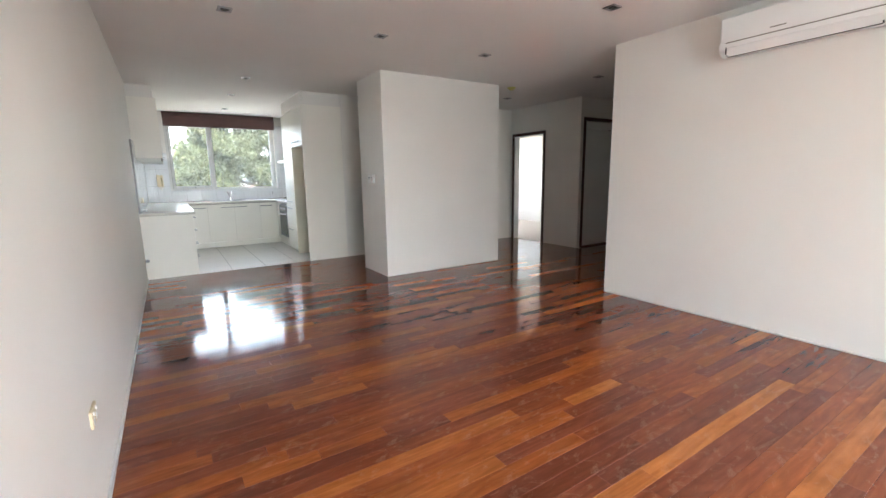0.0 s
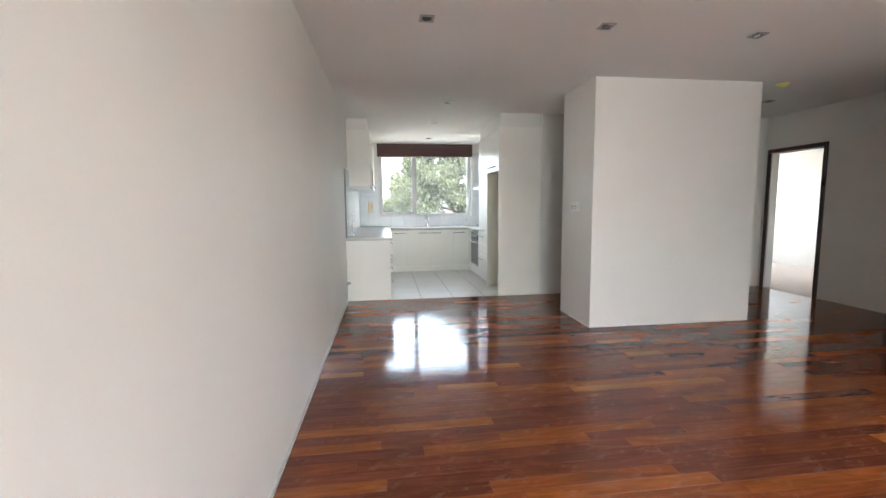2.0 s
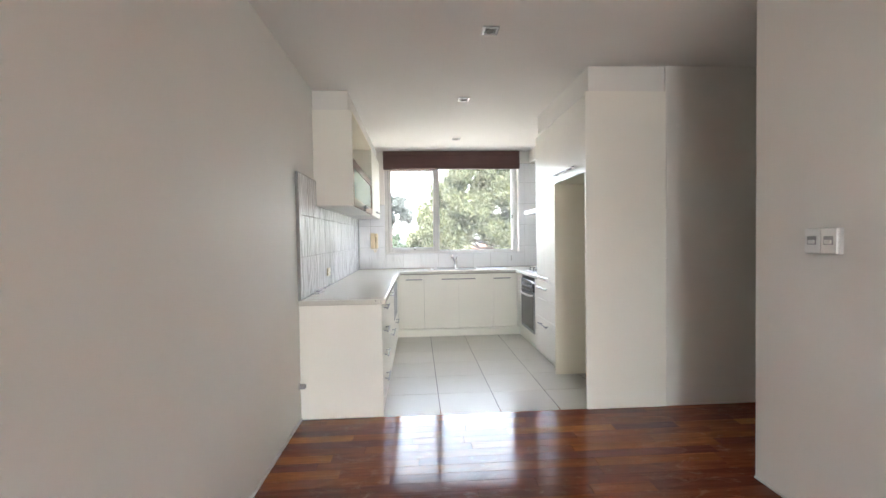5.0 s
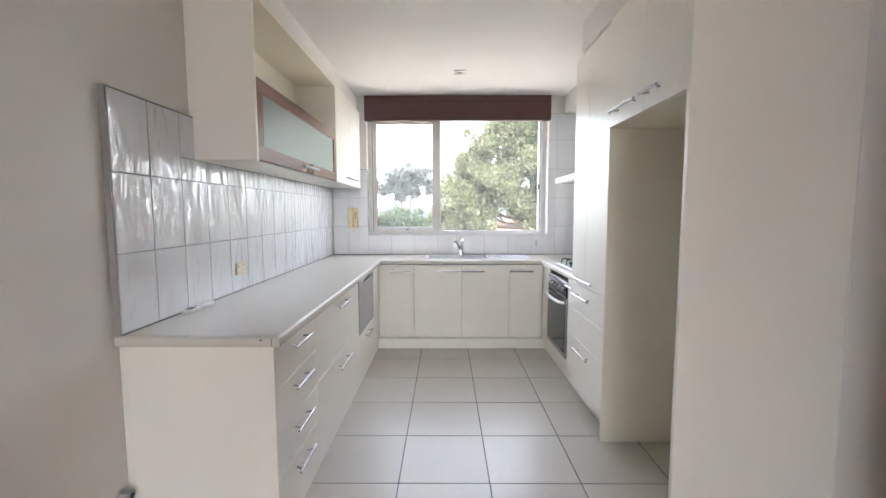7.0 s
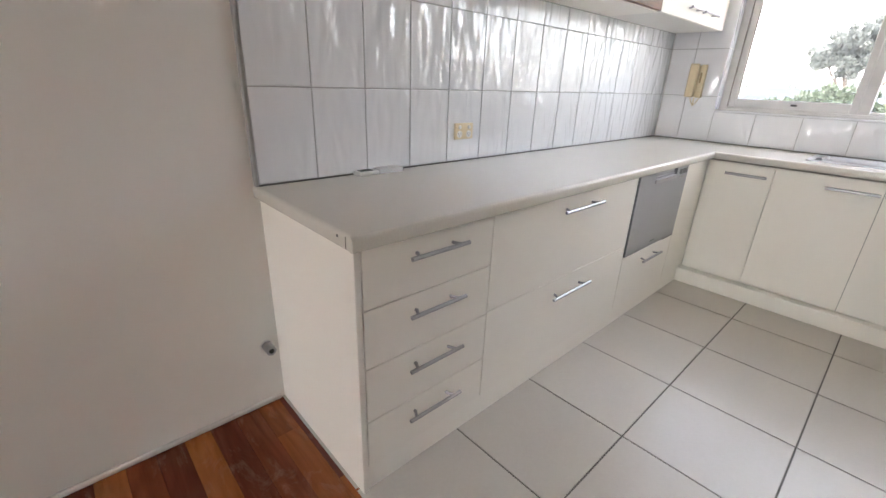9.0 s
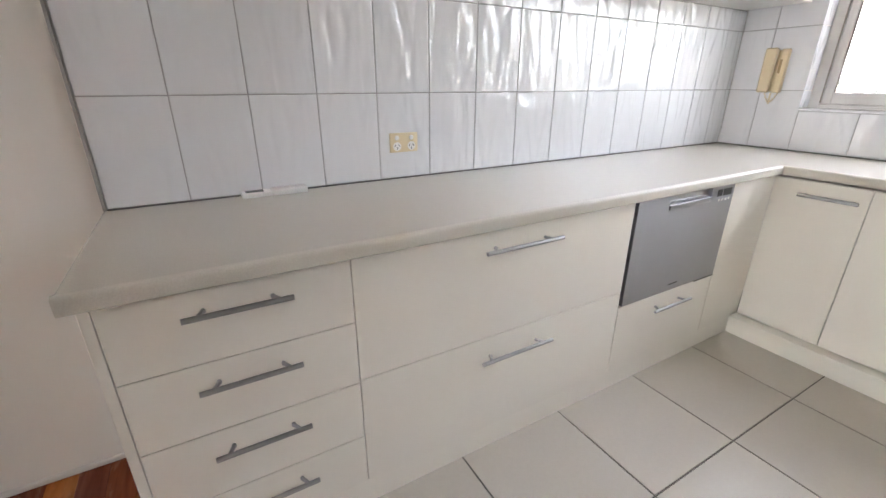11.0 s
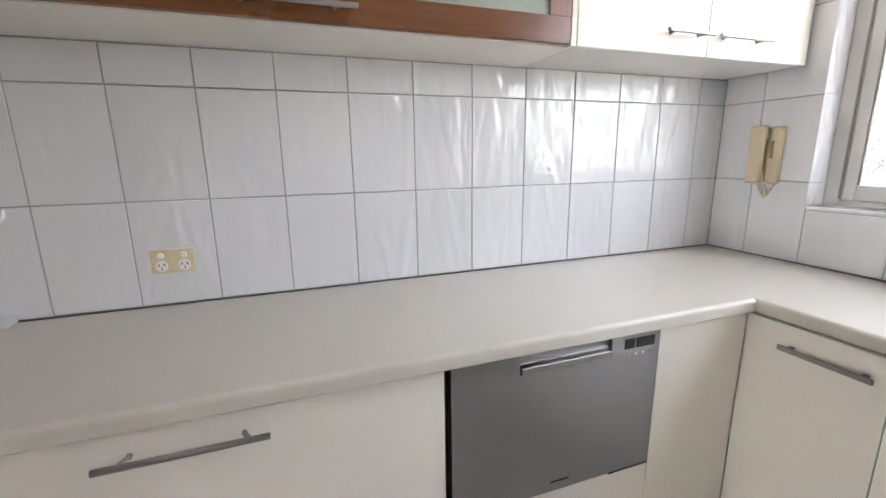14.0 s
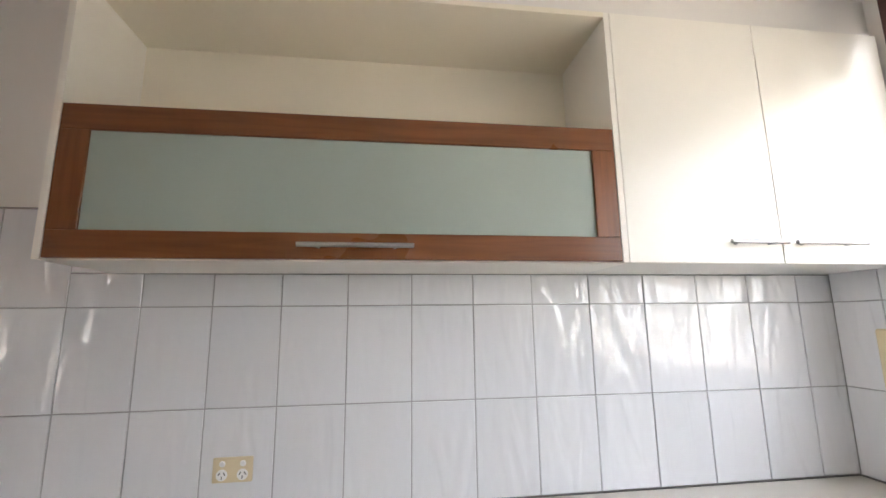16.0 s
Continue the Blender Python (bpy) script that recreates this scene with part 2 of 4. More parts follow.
PAINT = plain("wall_paint", (0.80, 0.771, 0.725), 0.42, vary=0.025, scale=1.2, bump=0.10, bscale=260)
CEIL = plain("ceiling_paint", (0.82, 0.795, 0.77), 0.85, vary=0.02, scale=1.0, bump=0.08, bscale=180)
SKIRT = plain("bead_paint", (0.66, 0.64, 0.61), 0.35, vary=0.06, scale=6)
JARRAH = [(0.0, (0.138, 0.037, 0.019)), (0.4, (0.188, 0.049, 0.020)), (0.7, (0.238, 0.063, 0.020)), (0.88, (0.30, 0.087, 0.022)), (1.0, (0.42, 0.150, 0.036))]
PLANK = timber("jarrah_plank", JARRAH, 0.10, 0.0, waves=0.03, spec=0.34)
PLANK_REST = timber("jarrah_plank_rest", JARRAH, 0.10, 0.0, per_object=False, waves=0.03, spec=0.34)
UNDER = plain("floor_joint_dark", (0.03, 0.012, 0.008), 0.7)
GROUT_F = plain("floor_grout", (0.17, 0.155, 0.14), 0.9, vary=0.15, scale=8)
GROUT_W = plain("wall_grout", (0.40, 0.40, 0.41), 0.9, vary=0.1, scale=8)
FTILE = floor_tile_mat("cream_floor_tile")
WTILE = ripple_tile("white_ripple_tile", (0.735, 0.745, 0.77))
LAMINATE = plain("cream_laminate", (0.865, 0.832, 0.755), 0.33, vary=0.02, scale=2.0, bump=0.03, bscale=300)
CARCASS = plain("white_carcass", (0.74, 0.72, 0.68), 0.4, vary=0.02)
MELAMINE = plain("cream_melamine", (0.86, 0.80, 0.665), 0.45, vary=0.02, scale=2)
# Dark carcass colour, so the gaps between doors and drawers read as shade.
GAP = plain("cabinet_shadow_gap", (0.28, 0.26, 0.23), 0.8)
BENCH = speckled("bench_laminate", (0.60, 0.568, 0.502), (0.68, 0.648, 0.575), 0.24)
STEEL = plain("brushed_steel", (0.38, 0.39, 0.415), 0.32, metal=1.0, vary=0.0, rvary=0.02, scale=4)
SATIN = plain("satin_handle", (0.39, 0.385, 0.395), 0.34, metal=1.0, vary=0.04, rvary=0.03, scale=20)
BRUSHED = plain("brushed_dishwasher_steel", (0.34, 0.345, 0.36), 0.36, metal=1.0, vary=0.05, rvary=0.03, scale=3)
bn = BRUSHED.node_tree.nodes
tang = bn.new("ShaderNodeTangent")
tang.direction_type, tang.axis = 'RADIAL', 'Z'
BRUSHED.node_tree.links.new(tang.outputs[0], bn["Principled BSDF"].inputs["Tangent"])
bn["Principled BSDF"].inputs["Anisotropic"].default_value = 0.75
bn["Principled BSDF"].inputs["Anisotropic Rotation"].default_value = 0.25
# Handle metal darkened for the backlit pulls; their shade is in the colour.
PULL = plain("backlit_flat_pull", (0.30, 0.295, 0.29), 0.42, metal=1.0, vary=0.04, scale=20)
CHROME = plain("chrome", (0.8, 0.8, 0.82), 0.08, metal=1.0, vary=0.02, rvary=0.03)
BLACK = plain("black_enamel", (0.015, 0.015, 0.016), 0.3, vary=0.2, scale=20)
DARKGLASS = plain("oven_glass", (0.02, 0.02, 0.022), 0.06, vary=0.1, rvary=0.02)
CREAMPL = plain("aged_cream_plastic", (0.69, 0.585, 0.385), 0.35, vary=0.05, scale=12)
WHITEPL = plain("white_plastic", (0.84, 0.83, 0.81), 0.35, vary=0.02)
DARKWOOD = timber("dark_stained_frame", [(0.0, (0.05, 0.018, 0.012)), (1.0, (0.07, 0.025, 0.016))], 0.3, 0.3, grain=(20, 20, 2))
WALNUT = timber("walnut_frame", [(0.0, (0.165, 0.058, 0.018)), (1.0, (0.210, 0.078, 0.025))], 0.30, 0.15, grain=(30, 2.2, 40))
WALNUT_V = timber("walnut_frame_upright", [(0.0, (0.165, 0.058, 0.018)), (1.0, (0.210, 0.078, 0.025))], 0.30, 0.15, grain=(30, 40, 2.2))
BLIND = timber("brown_blind", [(0.0, (0.065, 0.026, 0.022)), (1.0, (0.085, 0.034, 0.028))], 0.55, 0.0, grain=(3, 60, 120))
FROST = plain("frosted_glass", (0.35, 0.41, 0.36), 0.5, vary=0.02, coat=1.0, rvary=0.02)
# Grey tint dims the view; the veil puts haze over the trees outside.
GLASS = glass_mat("window_glass", (0.74, 0.75, 0.75), veil=0.010)
WFRAME = plain("white_window_frame", (0.64, 0.63, 0.61), 0.4, vary=0.08, scale=8)
CARPET = plain("pale_carpet", (0.62, 0.54, 0.48), 0.95, vary=0.08, scale=30, bump=0.5, bscale=400)
BARK = plain("bark", (0.08, 0.06, 0.045), 0.9, vary=0.3, scale=8, bump=0.8, bscale=20)
LEAF_A = leaf_mat("gum_leaf", (0.085, 0.100, 0.048), (0.170, 0.168, 0.082))
# Distance haze is put into these pale, greyish leaf colours.
LEAF_B = leaf_mat("hazed_far_leaf", (0.12, 0.133, 0.118), (0.19, 0.20, 0.18))
LEAF_C = leaf_mat("hedge_leaf", (0.055, 0.075, 0.042), (0.10, 0.12, 0.075))
# Ground colour raised so that it bounces daylight up to the kitchen ceiling.
GRASS = plain("paving_and_dry_grass", (0.28, 0.255, 0.21), 0.95, spec=0.05, vary=0.3, scale=0.4, bump=0.5, bscale=30)
ROOF = plain("slate_roof", (0.032, 0.035, 0.042), 0.9, spec=0.05, vary=0.15, scale=1.5)
BRICKW = plain("house_wall", (0.065, 0.052, 0.045), 0.9, spec=0.05, vary=0.12, scale=2)


# ---- mesh helpers ----
def box(x0, x1, y0, y1, z0, z1, bevel=0.0, seg=1, bm=None):
    bm = bm or bmesh.new()
    m = Matrix.Translation(((x0 + x1) / 2, (y0 + y1) / 2, (z0 + z1) / 2)) @ Matrix.Diagonal((x1 - x0, y1 - y0, z1 - z0, 1))
    v = bmesh.ops.create_cube(bm, size=1.0, matrix=m)["verts"]
    if bevel:
        e = list({e for q in v for e in q.link_edges})
        bmesh.ops.bevel(bm, geom=e, offset=bevel, segments=seg, affect='EDGES', profile=0.5)
    return bm


def boxes(*rows, bevel=0.0):
    bm = bmesh.new()
    for r in rows:
        box(*r, bevel=bevel, bm=bm)
    return bm


def rod(p, q, r, seg=12, bm=None, r2=None):
    bm = bm or bmesh.new()
    p, q = Vector(p), Vector(q)
    d = q - p
    m = Matrix.Translation((p + q) / 2) @ d.to_track_quat('Z', 'Y').to_matrix().to_4x4()
    bmesh.ops.create_cone(bm, cap_ends=True, segments=seg, radius1=r, radius2=r if r2 is None else r2, depth=d.length, matrix=m)
    return bm


def tube(points, r, seg=10, bm=None):
    bm = bm or bmesh.new()
    pts = [Vector(p) for p in points]
    rings = []
    for i, p in enumerate(pts):
        d = (pts[min(i + 1, len(pts) - 1)] - pts[max(i - 1, 0)]).normalized()
        q = d.to_track_quat('Z', 'Y')
        rings.append([bm.verts.new(p + q @ Vector((r * math.cos(a), r * math.sin(a), 0))) for a in [2 * math.pi * k / seg for k in range(seg)]])
    for a, b in zip(rings, rings[1:]):
        for k in range(seg):
            bm.faces.new((a[k], a[(k + 1) % seg], b[(k + 1) % seg], b[k]))
    bm.faces.new(rings[0][::-1])
    bm.faces.new(rings[-1])
    return bm


def smooth_by_angle(me, deg=35):
    me.shade_smooth()
    me.set_sharp_from_angle(angle=radians(deg))


def mesh_ob(name, bm, material, smooth=True):
    me = bpy.data.meshes.new(name)
    bmesh.ops.recalc_face_normals(bm, faces=bm.faces)
    bm.to_mesh(me)
    bm.free()
    me.materials.append(material)
    if smooth:
        smooth_by_angle(me)
    return new(name, me)


def part(name, bm, material, parent, label=""):
    """Links a bmesh, given in world metres, as one mesh under a thing or a part."""
    at = parent.matrix_world.translation.copy()
    bmesh.ops.translate(bm, verts=bm.verts, vec=-at)
    ob = mesh_ob(name, bm, material)
    ob.parent = parent
    ob.matrix_world = Matrix.Translation(at)
    if label:
        ob["label"] = label
    bpy.context.view_layer.update()
    return ob


def thing(name, x, y, z, label, category, group="", kind=""):
    ob = new(name)
    ob.location = (x, y, z)
    ob.empty_display_size = 0.1
    bpy.context.view_layer.update()
    return tagged(ob, label, category, group, kind)


def structure(name, bm, material, label, category):
    return tagged(mesh_ob(name, bm, material), label, category, kind="structure")


# ---- the plan ----
XL = -0.326         # long wall shared by living room and kitchen
YW = 9.855          # kitchen window wall
H = 2.625           # ceiling
YB = -3.6          # wall behind the start
XR = 4.070          # living room's other wall, which ends at YRE
YRE = 2.805
PX0, PX1, PY0, PY1 = 2.383, 4.288, 4.918, 5.69  # free-standing wall block
YK = 6.678          # kitchen's edge
XK = 2.47           # kitchen's other wall
XD = 6.115          # wall with the open bedroom door
YD = 4.906          # wall with the closed door
WX0, WX1, WZ0, WZ1 = 0.078, 2.092, 1.104, 2.60  # kitchen window
D1Y0, D1Y1, D1Z = 5.775, 6.575, 2.082           # bedroom door's opening
D2X0, D2X1, D2Z = 6.240, 7.020, 2.23            # closed door's opening
BX1 = 8.80          # bedroom's far wall

structure("wall_west", boxes((XL - 0.2, XL, YB - 0.2, YW + 0.22, -0.1, H)), PAINT, "long warm-white painted plaster wall with a soft sheen", "wall")
structure("wall_north", boxes((XL, WX0, YW, YW + 0.22, -0.1, H), (WX1, XK + 0.1, YW, YW + 0.22, -0.1, H), (WX0, WX1, YW, YW + 0.22, -0.1, WZ0), (WX0, WX1, YW, YW + 0.22, WZ1, H)), PAINT, "white painted kitchen wall around the window", "wall")
structure("wall_kitchen_side", boxes((XK, XK + 0.1, YK + 0.1, YW, -0.1, H)), PAINT, "white painted kitchen side wall behind the tall cupboards", "wall")
structure("wall_corridor", boxes((2.475, XD, YK, YK + 0.1, -0.1, H)), PAINT, "white painted corridor wall beside the kitchen cupboard panel", "wall")
structure("wall_block", boxes((PX0, PX1, PY0, PY1, -0.1, H), bevel=0.0), PAINT, "free-standing white painted wall block between living room and corridor", "wall")
# The unseen opening behind the start is added for the side fill lamp.
structure("wall_east", boxes((XR, XR + 0.12, YB - 0.2, -3.12, -0.1, H), (XR, XR + 0.12, -1.28, YRE, -0.1, H), (XR, XR + 0.12, -3.12, -1.28, -0.1, 0.18), (XR, XR + 0.12, -3.12, -1.28, 2.32, H)), PAINT, "white painted living room wall with the air conditioner", "wall")
structure("wall_entry", boxes((XR + 0.12, 8.0, YRE - 0.12, YRE, -0.1, H)), PAINT, "white painted entry wall", "wall")
structure("wall_entry_end", boxes((8.0, 8.12, YRE - 0.12, YD + 0.42, -0.1, H)), PAINT, "white painted end wall of the entry", "wall")
structure("wall_bedroom_door", boxes((XD, XD + 0.12, YD, D1Y0, -0.1, H), (XD, XD + 0.12, D1Y1, YW + 0.2, -0.1, H), (XD, XD + 0.12, D1Y0, D1Y1, D1Z, H)), PAINT, "white painted wall with the open bedroom doorway", "wall")
structure("wall_closed_door", boxes((XD + 0.12, D2X0, YD, YD + 0.12, -0.1, H), (D2X1, 8.0, YD, YD + 0.12, -0.1, H), (D2X0, D2X1, YD, YD + 0.12, D2Z, H)), PAINT, "white painted wall with the closed door", "wall")
structure("wall_closet_back", boxes((XD + 0.12, BX1 + 0.12, YD + 0.30, YD + 0.42, -0.1, H)), PAINT, "plain white wall behind the closed door", "wall")
structure("wall_bedroom_far", boxes((BX1, BX1 + 0.12, YD + 0.42, YW + 0.2, -0.1, H)), PAINT, "plain white bedroom wall, brightly lit by daylight", "wall")
BW0, BW1, BZ0, BZ1 = 6.75, 8.45, 0.85, 2.15
structure("wall_bedroom_window", boxes((XD + 0.12, BW0, YW, YW + 0.2, -0.1, H), (BW1, BX1, YW, YW + 0.2, -0.1, H), (BW0, BW1, YW, YW + 0.2, -0.1, BZ0), (BW0, BW1, YW, YW + 0.2, BZ1, H)), PAINT, "white bedroom wall with the window opening", "wall")
LX0, LX1, LZ0, LZ1 = -0.12, 1.62, 0.18, 2.32
structure("wall_south", boxes((XL, LX0, YB - 0.2, YB, -0.1, H), (LX1, XR, YB - 0.2, YB, -0.1, H), (LX0, LX1, YB - 0.2, YB, -0.1, LZ0), (LX0, LX1, YB - 0.2, YB, LZ1, H)), PAINT, "white living room wall with the wide window opening", "wall")
structure("ceiling", boxes((XL - 0.2, BX1 + 0.12, YB - 0.2, YW + 0.22, H, H + 0.2)), CEIL, "flat white painted plasterboard ceiling", "ceiling")
FLOOR = structure("floor_timber", boxes((XL, XR + 0.3, YB, YRE, -0.1, -0.012), (XL, 8.0, YRE, YD, -0.1, -0.012), (XD + 0.12, 8.0, YD, YD + 0.42, -0.1, -0.012), (XL, XD, YD, YK, -0.1, -0.012)), UNDER, "polished dark red-brown jarrah strip floor", "floor")
KFLOOR = structure("floor_kitchen", boxes((XL, XK, YK, YW, -0.1, -0.003)), GROUT_F, "cream square kitchen floor tiles with dark grout", "floor")
structure("floor_bedroom", boxes((XD, BX1, YD + 0.42, YW, -0.1, 0.004)), CARPET, "pale bedroom floor in bright daylight", "floor")

for nm, rows in (("baseboard_west", [(XL, XL + 0.014, YB, YK, 0.0, 0.022)]),
                 ("baseboard_east", [(XR - 0.012, XR, -1.28, YRE, 0.0, 0.016)]),
                 ("baseboard_block", [(PX0 - 0.01, PX0, PY0, PY1, 0.0, 0.014), (PX0 - 0.01, PX1, PY0 - 0.01, PY0, 0.0, 0.014)])):
    structure(nm, boxes(*rows, bevel=0.004), SKIRT, "thin pale bead along the foot of the wall", "baseboard")


# ---- openings ----
def door_frame(name, label, rows):
    t = thing(name, *rows[0], label, "door frame", kind="structure")
    for nm, b in rows[1:]:
        part(nm, box(*b, bevel=0.004), DARKWOOD, t)
    return t


A = 0.055
f1 = door_frame("door_1", "open doorway with dark stained timber architrave and white lining", [(XD, D1Y0, 0),
    ("architrave", (XD - 0.018, XD - 0.0005, D1Y0 - A, D1Y0 + 0.004, 0, D1Z)), ("architrave", (XD - 0.018, XD - 0.0005, D1Y1 - 0.004, D1Y1 + A, 0, D1Z)),
    ("architrave", (XD - 0.018, XD - 0.0005, D1Y0 - A, D1Y1 + A, D1Z, D1Z + A))])
part("lining", boxes((XD, XD + 0.12, D1Y0, D1Y0 + 0.018, 0, D1Z - 0.018), (XD, XD + 0.12, D1Y1 - 0.018, D1Y1, 0, D1Z - 0.018), (XD, XD + 0.12, D1Y0, D1Y1, D1Z - 0.018, D1Z)), WHITEPL, f1, "white painted door lining")
f2 = door_frame("door_2", "closed white door in a dark stained timber frame", [(D2X0, YD, 0),
    ("jamb", (D2X0 - A, D2X0, YD - 0.015, YD + 0.12, 0, D2Z)), ("jamb", (D2X1, D2X1 + A, YD - 0.015, YD + 0.12, 0, D2Z)),
    ("head", (D2X0 - A, D2X1 + A, YD - 0.015, YD + 0.12, D2Z, D2Z + A))])
part("door_leaf", box(D2X0 + 0.004, D2X1 - 0.004, YD + 0.035, YD + 0.07, 0.0225, 2.09, bevel=0.003), WHITEPL, f2, "white flush door leaf")
part("transom_panel", box(D2X0 + 0.004, D2X1 - 0.004, YD + 0.035, YD + 0.07, 2.10, D2Z - 0.004, bevel=0.003), WHITEPL, f2, "white panel over the door")
part("threshold", box(D2X0, D2X1, YD - 0.002, YD + 0.10, -0.01, 0.022, bevel=0.004), DARKWOOD, f2)

# kitchen window, in the outer half of the wall
WY = YW + 0.09
win = thing("window_1", (WX0 + WX1) / 2, WY, WZ0, "white framed sliding kitchen window over the sink", "window", kind="structure")
fw = 0.055
part("window_frame", boxes((WX0, WX0 + fw, WY, WY + 0.10, WZ0, WZ1), (WX1 - fw, WX1, WY, WY + 0.10, WZ0, WZ1), (WX0 + fw, WX1 - fw, WY, WY + 0.10, WZ0, WZ0 + 0.035), (WX0 + fw, WX1 - fw, WY, WY + 0.10, WZ1 - 0.05, WZ1), bevel=0.004), WFRAME, win)
MX = 0.848
part("mullion", box(MX - 0.012, MX + 0.05, WY + 0.02, WY + 0.09, WZ0 + 0.035, WZ1 - 0.05, bevel=0.004), WFRAME, win)
sash = part("sash", boxes((WX0 + fw, WX0 + fw + 0.04, WY + 0.005, WY + 0.04, WZ0 + 0.035, 2.40), (MX - 0.045, MX - 0.005, WY + 0.005, WY + 0.04, WZ0 + 0.035, 2.40), (WX0 + fw + 0.04, MX - 0.045, WY + 0.005, WY + 0.04, WZ0 + 0.035, WZ0 + 0.095), (WX0 + fw + 0.04, MX - 0.045, WY + 0.005, WY + 0.04, 2.35, 2.40), bevel=0.004), WFRAME, win, "sliding sash")
part("latch", boxes((0.50, 0.535, WY - 0.006, WY + 0.006, WZ0 + 0.062, WZ0 + 0.074), bevel=0.002), BLACK, sash)
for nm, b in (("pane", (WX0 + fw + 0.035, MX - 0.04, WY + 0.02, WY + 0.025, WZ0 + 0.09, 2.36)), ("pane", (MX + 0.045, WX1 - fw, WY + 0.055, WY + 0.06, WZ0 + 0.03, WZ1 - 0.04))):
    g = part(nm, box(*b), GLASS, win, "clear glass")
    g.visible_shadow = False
part("inner_bead", boxes((WX1 - fw - 0.022, WX1 - fw, WY + 0.03, WY + 0.08, WZ0 + 0.035, WZ1 - 0.05), (MX + 0.05, WX1 - fw - 0.022, WY + 0.03, WY + 0.08, WZ0 + 0.035, WZ0 + 0.05), bevel=0.003), WFRAME, win)
# Thin dark strips drawn for the shade in the gap beside the sash.
part("gap_strip", boxes((WX0 + fw + 0.0405, WX0 + fw + 0.046, WY + 0.008, WY + 0.018, WZ0 + 0.095, 2.35), (WX0 + fw - 0.007, WX0 + fw - 0.001, WY - 0.0015, WY + 0.004, WZ0 + 0.04, WZ1 - 0.055)), GAP, win, "thin dark strip drawn for the shaded gap")
part("track", boxes((WX0 + fw, WX1 - fw, WY - 0.012, WY - 0.004, WZ0 + 0.0142, WZ0 + 0.024), (WX0 + fw, WX1 - fw, WY - 0.004, WY + 0.0045, WZ0 + 0.0142, WZ0 + 0.033), bevel=0.0015), WFRAME, win, "stepped sliding track")
part("catch", box(WX1 - fw - 0.03, WX1 - fw - 0.012, WY + 0.02, WY + 0.03, 1.62, 1.68, bevel=0.003), BLACK, win, "black window catch")
part("window_sill", box(WX0 + 0.002, WX1 - 0.002, YW - 0.008, WY, WZ0, WZ0 + 0.014, bevel=0.003), WTILE, win, "white tiled sill")

# blind, rolled up in folds
bl = thing("roman_blind", (WX0 + WX1) / 2, YW, 2.36, "dark brown woven roman blind pulled up over the window", "blind")
part("head_rail", box(WX0 - 0.005, WX1 + 0.005, YW - 0.075, YW - 0.003, 2.545, H - 0.004, bevel=0.006), BLIND, bl)
for i in range(3):
    part("fold", box(WX0 - 0.002 + 0.002 * i, WX1 + 0.002 - 0.002 * i, YW - 0.092 + 0.02 * i, YW - 0.078 + 0.02 * i, 2.365 + 0.012 * i, 2.553, bevel=0.005), BLIND, bl)
part("bottom_rail", box(WX0, WX1, YW - 0.095, YW - 0.03, 2.352, 2.372, bevel=0.006), BLIND, bl)
cd = tube([(1.968, YW - 0.035, 2.36), (1.970, YW - 0.03, 1.6), (1.968, YW - 0.03, 1.06)], 0.002, 6)
part("cord", cd, WHITEPL, bl)
part("cord_weight", rod((1.968, YW - 0.03, 1.06), (1.968, YW - 0.03, 0.985), 0.006, 10, r2=0.009), SATIN, bl, "grey cord weight")

# ---- kitchen cupboards ----
ZT, TH = 0.89, 0.041           # bench top and its thickness
XF = 0.283                     # face of the drawers along the long wall
YF = 9.300                     # face of the doors under the window
XO = 1.930                     # face of the oven run
ZB = 0.100                     # foot of the doors
ZC = ZT - TH


def bar_handle(parent, p, q, out, legs=(0.12, 0.88), r=0.0066, stand=0.032):
    """A round bar on two bent legs. p, q: its ends on the door's face; out: the way out of the face."""
    p, q, out = Vector(p), Vector(q), Vector(out)
    bm = rod(p + out * stand, q + out * stand, r, 12)
    for f in legs:
        a = p.lerp(q, f)
        way = (q - p).normalized() * (0.014 if f < 0.5 else -0.014)
        rod(a + way, a + way + out * stand * 0.25, r * 0.8, 8, bm)
        rod(a + way + out * stand * 0.15, a + out * stand, r * 0.75, 8, bm)
    return part("handle", bm, SATIN, parent, "satin steel bar handle")


def strip_handle(parent, x0, x1, y, z):
    """A flat pull handle seen from the front."""
    bm = box(x0, x1, y - 0.030, y - 0.022, z - 0.008, z + 0.008, bevel=0.003)
    for x in (x0 + 0.025, x1 - 0.025):
        box(x - 0.006, x + 0.006, y - 0.024, y, z - 0.005, z + 0.005, bm=bm)
    return part("handle", bm, PULL, parent, "satin steel bar handle")


G = 0.0013
# drawers nearest the living room
u = thing("drawer_unit", -0.0, 6.97, 0, "cream laminate unit of four drawers beside the living room", "cabinet", "kitchen base units")
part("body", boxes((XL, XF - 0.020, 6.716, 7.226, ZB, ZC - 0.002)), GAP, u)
part("end_panel", box(XL + 0.001, XF, 6.694, 6.7145, 0.0, ZC - 0.002, bevel=0.0015), LAMINATE, u, "cream laminate end panel")
cuts = [ZB, 0.278, 0.469, 0.660, ZC - 0.004]
for z0, z1 in zip(cuts, cuts[1:]):
    d = part("drawer", box(XF - 0.018, XF, 6.7165, 7.226 - G, z0 + G, z1 - G, bevel=0.001), LAMINATE, u)
    zc = z1 - 0.055 if z1 < 0.8 else 0.789
    bar_handle(d, (XF, 6.857, zc), (XF, 7.080, zc), (1, 0, 0))
# two wide drawers
u = thing("wide_drawer_unit", 0, 7.78, 0, "cream laminate unit of two wide pot drawers", "cabinet", "kitchen base units")
